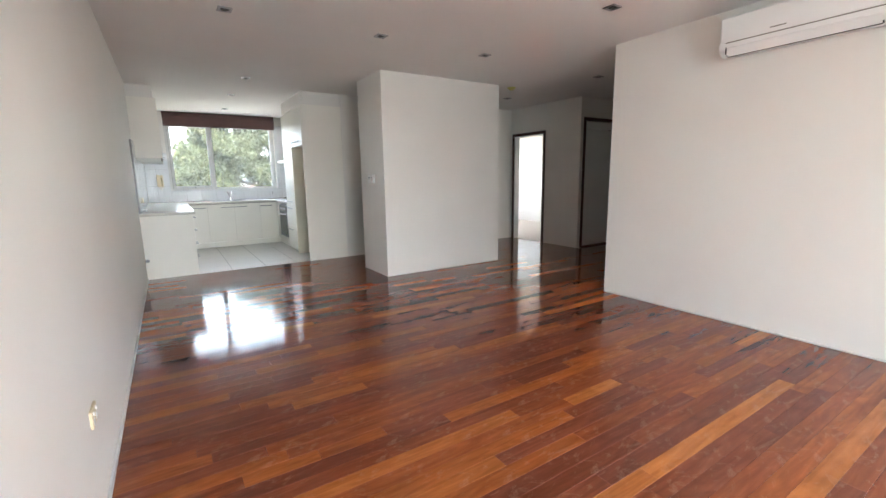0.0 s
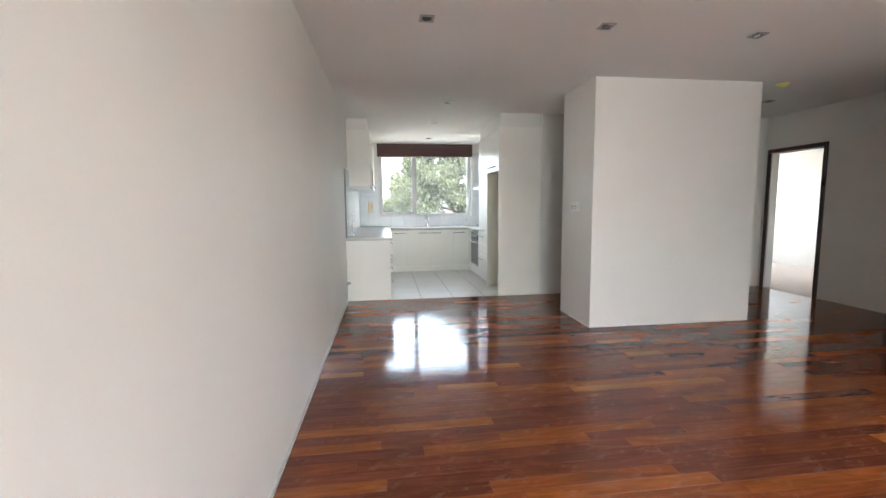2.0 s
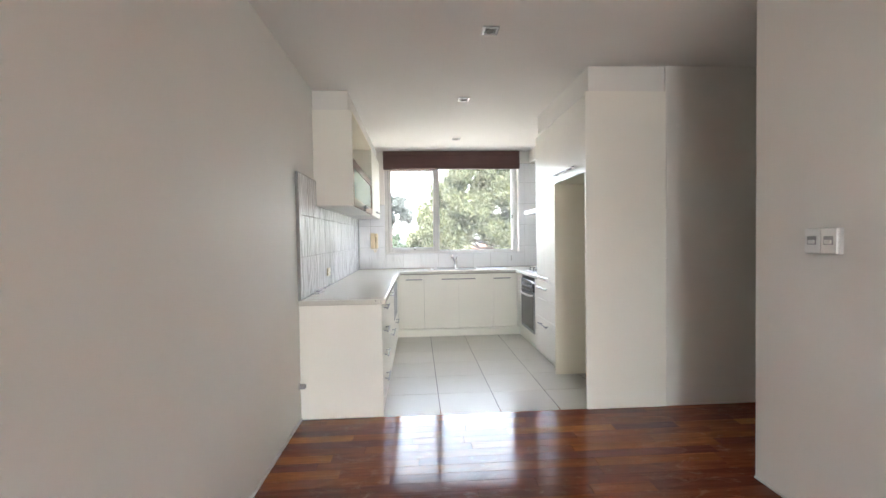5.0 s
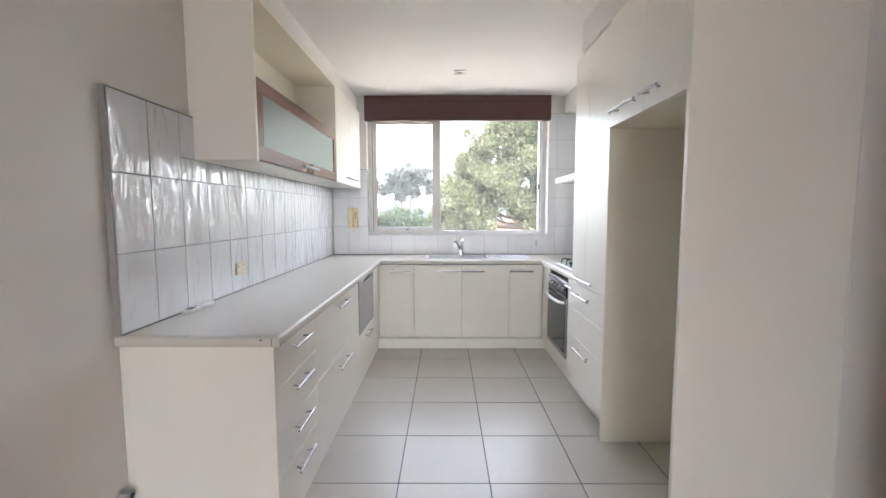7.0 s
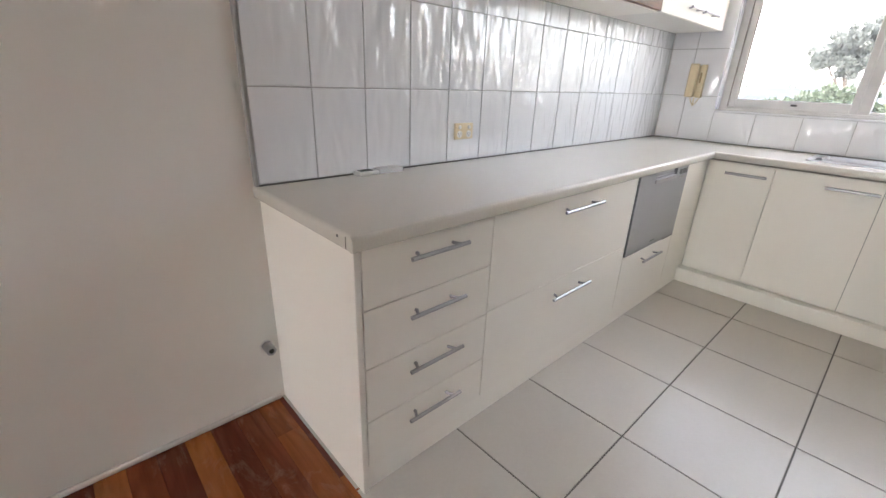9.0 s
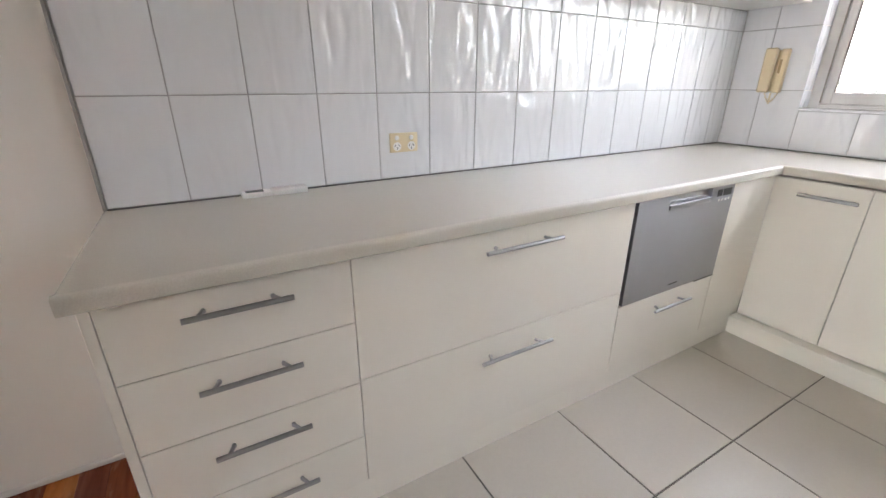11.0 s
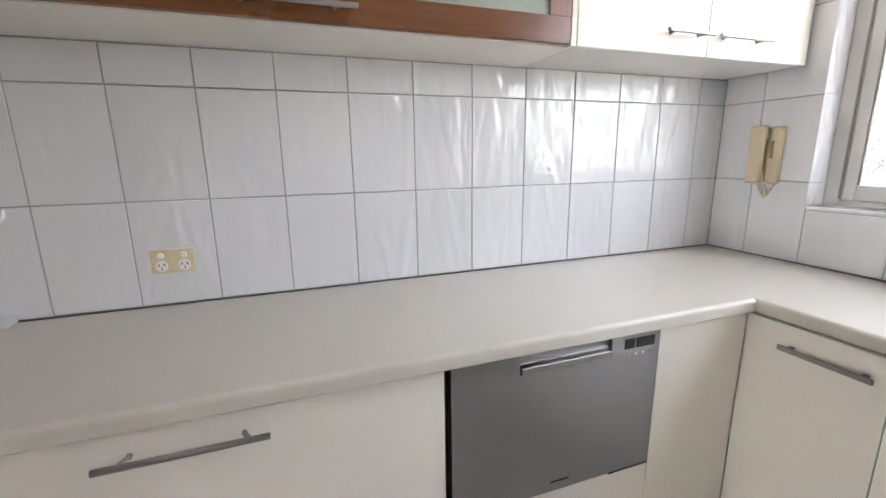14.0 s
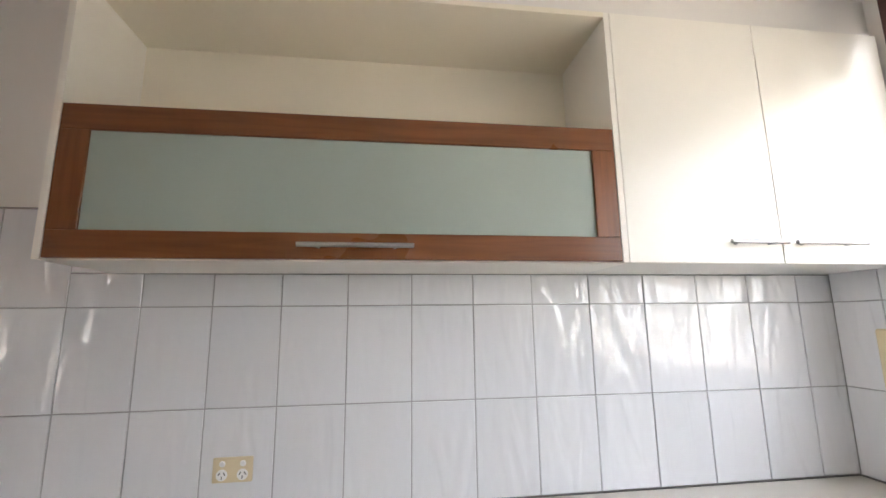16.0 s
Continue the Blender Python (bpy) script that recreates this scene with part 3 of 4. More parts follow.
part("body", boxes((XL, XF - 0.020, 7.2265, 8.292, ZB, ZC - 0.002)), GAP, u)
for z0, z1, zh in ((ZB, 0.476, 0.403), (0.476, ZC - 0.004, 0.785)):
    d = part("drawer", box(XF - 0.018, XF, 7.226 + G, 8.296 - G, z0 + G, z1 - G, bevel=0.001), LAMINATE, u)
    bar_handle(d, (XF, 7.618, zh), (XF, 7.914, zh), (1, 0, 0))
# dishwasher drawer with a small drawer below
u = thing("dishwasher_unit", 0, 8.6, 0, "cream laminate unit with a small drawer under the dishwasher", "cabinet", "kitchen base units")
part("body", boxes((XL, XF - 0.020, 8.2965, 9.30, ZB, 0.40), (XL, XF - 0.020, 8.955, 9.30, 0.40, ZC - 0.002)), GAP, u)
d = part("drawer", box(XF - 0.018, XF, 8.296 + G, 8.948, ZB + G, 0.404, bevel=0.001), LAMINATE, u)
bar_handle(d, (XF, 8.500, 0.346), (XF, 8.750, 0.346), (1, 0, 0))
part("filler_panel", boxes((XF - 0.018, XF, 8.9505, 9.2992, ZB + G, ZC - 0.004), bevel=0.001), LAMINATE, u, "cream corner filler panel")
dw = thing("dishwasher", 0, 8.6, 0.43, "single-drawer dishwasher with a brushed stainless steel front", "dishwasher")
part("tub", box(XL + 0.06, XF - 0.02, 8.305, 8.940, 0.410, ZC - 0.004), BLACK, dw)
DY0, DY1, DZ0, DZ1 = 8.310, 8.944, 0.410, ZC - 0.004
HY0, HY1, HZ0 = 8.495, 8.778, 0.782
bm = bmesh.new()
u_shape = ((DY0, DZ0), (DY1, DZ0), (DY1, DZ1), (HY1, DZ1), (HY1, HZ0), (HY0, HZ0), (HY0, DZ1), (DY0, DZ1))
face = bm.faces.new([bm.verts.new((XF - 0.018, y, z)) for y, z in u_shape])
lift = bmesh.ops.extrude_face_region(bm, geom=[face])
bmesh.ops.translate(bm, verts=[g for g in lift["geom"] if isinstance(g, bmesh.types.BMVert)], vec=(0.022, 0, 0))
bmesh.ops.recalc_face_normals(bm, faces=bm.faces)
fr = part("front", bm, BRUSHED, dw, "brushed stainless steel front")
part("grip", boxes((XF - 0.016, XF - 0.012, HY0, HY1, HZ0, DZ1), (XF - 0.012, XF + 0.008, HY0 + 0.004, HY1 - 0.004, HZ0, HZ0 + 0.020), (XF - 0.012, XF - 0.004, HY0 + 0.004, HY1 - 0.004, HZ0 + 0.024, HZ0 + 0.030), bevel=0.001), SATIN, dw, "recessed grip")
# A solid black strip, drawn for the shade of the gap at this corner.
part("corner_gap", box(XF - 0.002, XF + 0.0045, 8.80, 8.944, 0.4045, 0.4105), BLACK, dw, "dark gap under the front")
pn = part("display", box(XF + 0.0035, XF + 0.0055, 8.820, 8.926, 0.796, 0.826, bevel=0.0008), BLACK, dw, "dark display")
part("divider", box(XF + 0.005, XF + 0.0065, 8.855, 8.857, 0.796, 0.826), SATIN, pn)
for k in range(4):
    part("button", rod((XF + 0.002, 8.833 + 0.025 * k, 0.781), (XF + 0.008, 8.833 + 0.025 * k, 0.781), 0.0055, 12), CHROME, dw)
part("badge", box(XF + 0.0035, XF + 0.005, 8.60, 8.66, 0.436, 0.441), BLACK, dw, "small dark maker's bar")
# plinths
structure("plinth_west", boxes((XL, XF - 0.008, 6.7155, 9.30, 0, ZB - 0.002)), LAMINATE, "cream laminate plinth", "plinth")
structure("plinth_north", boxes((XF - 0.007, XO + 0.02, YF - 0.055, YF + 0.02, 0, ZB - 0.004), bevel=0.002), LAMINATE, "cream laminate plinth", "plinth")
structure("plinth_east", boxes((XO + 0.022, XO + 0.05, 7.52, YF + 0.02, 0, ZB - 0.002)), LAMINATE, "cream laminate plinth", "plinth")
# sink cupboards
for i, (x0, x1, h) in enumerate(((XF + 0.0004, 0.638, [(0.394, 0.613)]), (0.638, 1.592, [(0.880, 1.104), (1.120, 1.344)]), (1.592, XO - 0.003, [(1.594, 1.831)]))):
    u = thing("sink_cupboard" if i == 1 else "base_cupboard", (x0 + x1) / 2, 9.58, 0, "cream laminate cupboard under the window with flat steel pulls", "cabinet", "kitchen base units")
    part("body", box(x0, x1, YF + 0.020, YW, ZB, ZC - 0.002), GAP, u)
    xs = [x0, x1] if len(h) == 1 else [x0, 1.114, x1]
    for (a, b), (c, e) in zip(zip(xs, xs[1:]), h):
        d = part("door", box(a + G, b - G, YF, YF + 0.018, ZB + 0.001, ZC - 0.012, bevel=0.0012), LAMINATE, u)
        strip_handle(d, c, e, YF, 0.775)

# bench top, one U-shaped slab with a rolled front edge, cut for sink and cooktop
XE, YE, XO2 = 0.314, 9.285, 1.908
SX0, SX1, SY0, SY1 = 0.76, 1.40, 9.44, 9.76
CX0, CX1, CY0, CY1 = 2.00, 2.44, 8.46, 9.02
YP = 8.205
EW = 0.014
bt = bmesh.new()
for b in ((XL, XE - EW, 6.675 + EW, YW), (XE - EW, SX0, YE + EW, YW), (SX0, SX1, YE + EW, SY0), (SX0, SX1, SY1, YW), (SX1, XO2 + EW, YE + EW, YW), (XO2 + EW, CX0, YP, YW), (CX0, CX1, YP, CY0), (CX0, CX1, CY1, YW), (CX1, XK, YP, YW)):
    box(*b, ZC, ZT, bm=bt)
bmesh.ops.remove_doubles(bt, verts=bt.verts, dist=0.0004)
bench = tagged(mesh_ob("bench_top", bt, BENCH), "pale grey-beige laminate bench top in a U round the kitchen", "bench top")


def nosing(p, q, out):
    """A rounded front edge from p to q, its face turned to out."""
    prof = [(0, ZT)] + [(EW - 0.012 + 0.012 * math.sin(a), ZT - 0.012 + 0.012 * math.cos(a)) for a in [math.pi / 2 * k / 5 for k in range(6)]]
    prof += [(EW - 0.006 + 0.006 * math.cos(a), ZC + 0.006 - 0.006 * math.sin(a)) for a in [math.pi / 2 * k / 3 for k in range(4)]] + [(0, ZC)]
    bm = bmesh.new()
    o = Vector((*out, 0))
    a, b = ([bm.verts.new(Vector((*e, 0)) + o * d + Vector((0, 0, z))) for d, z in prof] for e in (p, q))
    for k in range(len(prof) - 1):
        bm.faces.new((a[k], a[k + 1], b[k + 1], b[k]))
    bm.faces.new(a)
    bm.faces.new(b[::-1])
    bmesh.ops.remove_doubles(bm, verts=bm.verts, dist=0.0001)
    return part("nosing", bm, BENCH, bench)


nosing((XE - EW, 6.675), (XE - EW, YE), (1, 0))
nosing((XL, 6.675 + EW), (XE - EW, 6.675 + EW), (0, -1))
nosing((XE - EW, YE + EW), (XO2 + EW, YE + EW), (0, -1))
nosing((XO2 + EW, YP), (XO2 + EW, YE), (-1, 0))

part("chip", rod((XE - 0.072, 6.6745, ZT - 0.013), (XE - 0.072, 6.678, ZT - 0.013), 0.0042, 10), BLACK, bench, "small dark chip in the edge strip")
part("seam", box(XE - 0.0325, XE - 0.0305, 6.6742, 6.678, ZC + 0.004, ZT - 0.006), UNDER, bench, "dark open seam in the edge strip")

# sink and tap
sk = thing("sink", 1.08, 9.6, ZT, "stainless steel inset sink with a drainer", "sink")
part("rim", boxes((SX0 - 0.02, SX0 + 0.012, SY0 - 0.02, SY1 + 0.02, ZT, ZT + 0.006), (SX1 - 0.012, SX1 + 0.02, SY0 - 0.02, SY1 + 0.02, ZT, ZT + 0.006), (SX0 + 0.012, SX1 - 0.012, SY0 - 0.02, SY0 + 0.012, ZT, ZT + 0.006), (SX0 + 0.012, SX1 - 0.012, SY1 - 0.012, SY1 + 0.02, ZT, ZT + 0.006), bevel=0.002), STEEL, sk)
bw = bmesh.new()
for x0, x1 in ((SX0 + 0.012, 1.10), (1.13, SX1 - 0.012)):
    y0, y1, z0, z1 = SY0 + 0.012, SY1 - 0.012, ZT - 0.15, ZT + 0.004
    v = [bw.verts.new(c) for c in ((x0, y0, z1), (x1, y0, z1), (x1, y1, z1), (x0, y1, z1), (x0 + .02, y0 + .02, z0), (x1 - .02, y0 + .02, z0), (x1 - .02, y1 - .02, z0), (x0 + .02, y1 - .02, z0))]
    for f in ((0, 1, 5, 4), (1, 2, 6, 5), (2, 3, 7, 6), (3, 0, 4, 7), (4, 5, 6, 7)):
        bw.faces.new([v[k] for k in f])
box(1.10, 1.13, SY0 + 0.012, SY1 - 0.012, ZT - 0.01, ZT + 0.004, bm=bw)
part("bowl", bw, STEEL, sk, "two steel bowls")
dr = boxes((SX1 + 0.02, 1.83, SY0 - 0.01, SY1 + 0.01, ZT + 0.0005, ZT + 0.004), bevel=0.001)
for k in range(9):
    rod((SX1 + 0.05, SY0 + 0.03 + 0.033 * k, ZT + 0.004), (1.80, SY0 + 0.03 + 0.033 * k, ZT + 0.004), 0.0025, 8, dr)
part("drainer", dr, STEEL, sk, "ribbed steel drainer")
tap = thing("tap", 1.12, 9.785, ZT, "chrome lever mixer tap behind the sink", "tap")
part("base", rod((1.12, 9.80, ZT), (1.12, 9.80, ZT + 0.085), 0.029, 20, r2=0.025), CHROME, tap)
spout = tube([(1.12, 9.80, ZT + 0.05), (1.108, 9.765, ZT + 0.085), (1.085, 9.70, ZT + 0.130), (1.062, 9.635, ZT + 0.168)], 0.0155, 14)
rod((1.066, 9.645, ZT + 0.163), (1.050, 9.600, ZT + 0.185), 0.019, 16, spout, 0.021)
part("spout", spout, CHROME, tap)
part("nozzle", rod((1.054, 9.612, ZT + 0.176), (1.049, 9.606, ZT + 0.150), 0.013, 14, r2=0.011), SATIN, tap, "grey spray nozzle")
lv = rod((1.12, 9.80, ZT + 0.085), (1.125, 9.803, ZT + 0.118), 0.025, 20, r2=0.020)
tube([(1.125, 9.803, ZT + 0.11), (1.134, 9.79, ZT + 0.145), (1.143, 9.77, ZT + 0.172)], 0.0095, 12, lv)
part("lever", lv, CHROME, tap)
# Soap dish at the sink's left end.
part("soap_dish", rod((0.80, 9.60, ZT + 0.0062), (0.80, 9.60, ZT + 0.020), 0.034, 20, r2=0.024), SATIN, sk, "steel soap dish set on the sink's edge")
part("plug", rod((1.435, 9.58, ZT + 0.0045), (1.435, 9.58, ZT + 0.016), 0.030, 20, r2=0.022), SATIN, sk, "steel sink plug on the drainer")

# tall cupboards round the refrigerator space
XT = 1.912
u = thing("fridge_housing", 2.15, 7.08, 0, "cream laminate housing round an empty refrigerator space with overhead cupboards", "cabinet")
part("end_panel", box(1.842, 2.472, 6.668, 6.688, 0, 2.43, bevel=0.0015), LAMINATE, u, "tall cream laminate end panel")
part("inner_panel", box(1.876, XK - 0.002, 7.508, 7.527, 0, 1.834, bevel=0.0015), MELAMINE, u, "cream melamine inner panel")
part("body", box(XT - 0.018, XK - 0.002, 6.689, 7.530, 1.836, 2.428), MELAMINE, u)
for y0, y1, a, b in ((6.689, 7.11, 6.925, 7.09), (7.11, 7.530, 7.14, 7.445)):
    d = part("door", box(XT - 0.038, XT - 0.019, y0 + G, y1 - G, 1.836, 2.428, bevel=0.001), LAMINATE, u)
    bar_handle(d, (XT - 0.038, a, 1.905), (XT - 0.038, b, 1.905), (-1, 0, 0))
part("back_panel", box(XK - 0.02, XK - 0.003, 6.689, 7.507, 0.0, 1.835), MELAMINE, u, "cream melamine back panel")
u = thing("pantry_cupboard", 2.18, 7.85, 0, "tall cream laminate pantry cupboard with drawers below", "cabinet")
part("body", box(XT, XK - 0.002, 7.532, 8.20, ZB, 2.428), CARCASS, u)
PD = 7.915
for y0, y1 in ((7.532, PD), (PD, 8.20)):
    part("door", box(XT - 0.020, XT - 0.001, y0 + G, y1 - G, 0.862, 2.428, bevel=0.001), LAMINATE, u)
for z0, z1 in ((ZB, 0.46), (0.46, 0.66), (0.66, 0.858)):
    part("drawer", box(XT - 0.020, XT - 0.001, 7.532 + G, 8.20 - G, z0 + G, z1 - G, bevel=0.001), LAMINATE, u)
for z, y0, y1 in ((0.905, 7.72, 8.11), (0.785, 7.77, 8.085), (0.396, 7.765, 8.06)):
    bar_handle(u, (XT - 0.020, y0, z), (XT - 0.020, y1, z), (-1, 0, 0))
structure("bulkhead_east", boxes((1.875, XK, 6.690, 8.03, 2.432, H)), PAINT, "white painted bulkhead over the tall cupboards", "bulkhead")

structure("bulkhead_cooktop", boxes((2.26, XK, 8.0305, YW, 2.445, H)), PAINT, "white painted bulkhead over the range hood", "bulkhead")

structure("panel_trim", boxes((2.4725, 2.484, 6.6665, 6.6785, 0, 2.43), bevel=0.002), PAINT, "pale caulked strip between cupboard panel and wall", "trim")

# oven run
u = thing("oven_cupboard", 2.2, 8.75, 0, "cream laminate oven cupboard with a narrow drawer beside it", "cabinet", "kitchen base units")
part("body", box(XO + 0.020, XK - 0.002, 8.202, YF + 0.018, ZB, ZC - 0.06), GAP, u)
d = part("narrow_drawer", box(XO, XO + 0.018, 8.204, 8.42, ZB, ZC - 0.006, bevel=0.001), LAMINATE, u)
bar_handle(d, (XO, 8.23, 0.79), (XO, 8.40, 0.79), (-1, 0, 0))
part("filler_panel", box(XO, XO + 0.018, 9.035, 9.296, ZB, ZC - 0.006, bevel=0.001), LAMINATE, u)
part("lower_panel", box(XO, XO + 0.018, 8.422, 9.033, ZB, 0.165, bevel=0.001), LAMINATE, u)
ov = thing("oven", XO, 8.73, 0.17, "built-in oven with a black glass door and steel trim", "oven")
part("body", box(XO + 0.002, XO + 0.018, 8.430, 9.026, 0.172, 0.800, bevel=0.002), STEEL, ov)
part("control_panel", box(XO - 0.012, XO + 0.002, 8.432, 9.024, 0.672, 0.796, bevel=0.003), DARKGLASS, ov, "black control panel")
part("door", box(XO - 0.016, XO + 0.001, 8.445, 9.010, 0.215, 0.662, bevel=0.003), DARKGLASS, ov, "black glass oven door")
part("trim", boxes((XO - 0.014, XO + 0.001, 8.432, 8.4445, 0.18, 0.668), (XO - 0.014, XO + 0.001, 9.0105, 9.024, 0.18, 0.668), (XO - 0.014, XO + 0.001, 8.4455, 9.0095, 0.18, 0.2145), bevel=0.001), SATIN, ov)
hb = tube([(XO - 0.016, 8.46, 0.632), (XO - 0.05, 8.50, 0.632), (XO - 0.062, 8.60, 0.632), (XO - 0.066, 8.73, 0.632), (XO - 0.062, 8.86, 0.632), (XO - 0.05, 8.96, 0.632), (XO - 0.016, 9.0, 0.632)], 0.012, 12)
part("handle", hb, WHITEPL, ov, "pale curved towel-rail handle")
for y in (8.52, 8.62, 8.73, 8.84, 8.94):
    part("knob", rod((XO - 0.012, y, 0.735), (XO - 0.032, y, 0.735), 0.019, 18, r2=0.016), SATIN, ov)
# cooktop
ck = thing("gas_cooktop", 2.22, 8.74, ZT, "steel gas cooktop with black cast trivets", "cooktop")
part("plate", box(CX0 - 0.015, CX1 + 0.01, CY0 - 0.015, CY1 + 0.015, ZT + 0.0005, ZT + 0.008, bevel=0.003), STEEL, ck)
for x in (2.10, 2.32):
    for y in (8.60, 8.88):
        b = part("burner", rod((x, y, ZT + 0.008), (x, y, ZT + 0.026), 0.042, 20, r2=0.034), BLACK, ck)
        tv = bmesh.new()
        for k in range(4):
            a = math.pi / 4 + math.pi / 2 * k
            c, s = math.cos(a), math.sin(a)
            tube([(x + 0.022 * c, y + 0.022 * s, ZT + 0.048), (x + 0.095 * c, y + 0.095 * s, ZT + 0.052), (x + 0.108 * c, y + 0.108 * s, ZT + 0.045), (x + 0.112 * c, y + 0.112 * s, ZT + 0.008)], 0.005, 8, tv)
        part("trivet", tv, BLACK, ck)
# range hood
hd = thing("range_hood", 2.2, 8.73, 1.60, "slim white range hood over the cooktop", "range hood")
part("canopy", box(1.965, XK - 0.002, 8.43, 9.03, 1.625, 1.672, bevel=0.006), WHITEPL, hd)
part("filter", box(2.02, XK - 0.05, 8.47, 8.99, 1.619, 1.626), STEEL, hd)
part("flue", box(2.18, XK - 0.002, 8.60, 8.86, 1.672, 2.444, bevel=0.004), WHITEPL, hd)

# wall cupboards on the long wall
XU, XUB = 0.010, XL + 0.001
UZ0, UZ1, UY0, UY1, UY2 = 1.632, 2.455, 7.238, 8.816, 9.832
u = thing("display_cupboard", -0.15, 8.03, UZ0, "cream wall cupboard with open niche over a frosted glass lift-up door", "wall cupboard")
for nm, b in (("side_panel", (XUB, XU, UY0, UY0 + 0.018, UZ0, UZ1)), ("side_panel", (XUB, XU, UY1 - 0.018, UY1, UZ0, UZ1)), ("base_panel", (XUB, XU - 0.022, UY0 + 0.018, UY1 - 0.018, UZ0, UZ0 + 0.018)), ("top_panel", (XUB, XU, UY0 + 0.018, UY1 - 0.018, UZ1 - 0.018, UZ1)), ("shelf", (XUB, XU - 0.024, UY0 + 0.018, UY1 - 0.018, 2.02, 2.038)), ("back_panel", (XUB, XUB + 0.006, UY0 + 0.018, UY1 - 0.018, UZ0 + 0.018, UZ1 - 0.018))):
    part(nm, box(*b), MELAMINE if nm in ("back_panel", "shelf", "top_panel") else LAMINATE, u)
fy0, fy1, fz0, fz1 = UY0 + 0.0195, UY1 - 0.0195, UZ0 + 0.004, 2.049
fb = 0.072
lift = part("lift_up_door", boxes((XU - 0.021, XU, fy0, fy1, fz0, fz0 + fb), (XU - 0.021, XU, fy0, fy1, fz1 - fb, fz1), bevel=0.002), WALNUT, u, "walnut frame of the lift-up door")
part("stile", box(XU - 0.021, XU - 0.0005, fy0, fy0 + fb, fz0 + fb, fz1 - fb, bevel=0.001), WALNUT_V, lift)
part("stile", box(XU - 0.021, XU - 0.0005, fy1 - fb, fy1, fz0 + fb, fz1 - fb, bevel=0.001), WALNUT_V, lift)
part("glass", box(XU - 0.013, XU - 0.008, fy0 + fb - 0.004, fy1 - fb + 0.004, fz0 + fb - 0.004, fz1 - fb + 0.004), FROST, lift, "frosted green-grey glass")
bar_handle(lift, (XU, 7.874, 1.670), (XU, 8.180, 1.670), (1, 0, 0))
u = thing("wall_cupboard", -0.15, 9.32, UZ0, "white laminate double-door wall cupboard beside the window", "wall cupboard")
part("body", box(XUB, XU - 0.019, UY1 + 0.001, UY2 - 0.006, UZ0, UZ1), CARCASS, u)
for y0, y1, a, b in ((UY1 + 0.001, 9.332, 9.130, 9.322), (9.332, UY2, 9.352, 9.602)):
    d = part("door", box(XU - 0.018, XU, y0 + G, y1 - G, UZ0, UZ1, bevel=0.001), LAMINATE, u)
    bar_handle(d, (XU, a, 1.694), (XU, b, 1.694), (1, 0, 0))
structure("bulkhead_west", boxes((XL, XU - 0.035, UY0 + 0.02, YW, UZ1 + 0.001, H)), PAINT, "white painted bulkhead over the wall cupboards", "bulkhead")


# ---- fixtures ----
def power_point(at, turn, label):
    """A double power point: plate, two rockers, two sets of three slots. Built facing -y, then turned."""
    t = thing("power_point", 0, 0, 0, label, "power point", "power points")
    part("plate", box(-0.058, 0.058, -0.010, 0.0, -0.036, 0.036, bevel=0.003, seg=2), CREAMPL, t)
    for s in (-1, 1):
        part("switch", rod((s * 0.030, -0.0095, 0.018), (s * 0.030, -0.0145, 0.018), 0.0095, 16, r2=0.0075), WHITEPL, t, "white round switch")
        part("socket_face", rod((s * 0.030, -0.0095, -0.0135), (s * 0.030, -0.0112, -0.0135), 0.0165, 20), WHITEPL, t, "pale round socket face")
        for dx, dz, ry in ((-0.0075, -0.010, 28), (0.0075, -0.010, -28), (0.0, -0.021, 0)):
            bm = box(-0.0013, 0.0013, -0.0118, -0.0095, -0.0045, 0.0045)
            bmesh.ops.transform(bm, matrix=pose(s * 0.030 + dx, 0, dz, 0, ry, 0), verts=bm.verts)
            part("slot", bm, BLACK, t)
    t.matrix_world = pose(*at, 0, 0, turn)
    return t


power_point((XL + 0.0225, 7.647, 1.029), 90, "aged cream double power point on the wall tiles")
power_point((XL, 1.92, 0.402), 90, "aged cream double power point low on the living room wall")

sw = thing("light_switch", PX0, 5.29, 1.296, "white double light switch plates on the wall block", "light switch")
part("mounting_block", box(PX0 - 0.022, PX0, 5.216, 5.374, 1.238, 1.355, bevel=0.003), WFRAME, sw)
for y0, y1 in ((5.218, 5.2935), (5.2965, 5.372)):
    pl = part("plate", box(PX0 - 0.032, PX0 - 0.0225, y0, y1, 1.240, 1.353, bevel=0.003), WHITEPL, sw)
    part("recess", box(PX0 - 0.0325, PX0 - 0.030, (y0 + y1) / 2 - 0.022, (y0 + y1) / 2 + 0.022, 1.280, 1.318), GROUT_W, pl, "grey recess round the rocker")
    part("rocker", box(PX0 - 0.038, PX0 - 0.032, (y0 + y1) / 2 - 0.016, (y0 + y1) / 2 + 0.016, 1.284, 1.302, bevel=0.002), WHITEPL, pl)

# gas outlet at the foot of the long wall
gs = thing("gas_outlet", XL, 6.65, 0.262, "small chrome gas outlet on the wall beside the cupboard end", "gas outlet")
part("flange", rod((XL, 6.650, 0.262), (XL + 0.010, 6.650, 0.262), 0.026, 20), CHROME, gs)
part("socket", rod((XL + 0.010, 6.650, 0.262), (XL + 0.048, 6.650, 0.262), 0.0195, 8), SATIN, gs)
part("bore", rod((XL + 0.047, 6.650, 0.262), (XL + 0.049, 6.650, 0.262), 0.010, 14), BLACK, gs)

# intercom handset
ic = thing("intercom_phone", -0.066, YW - 0.0102, 1.19, "aged cream intercom handset hanging on the wall tiles", "intercom")
YI = YW - 0.0102
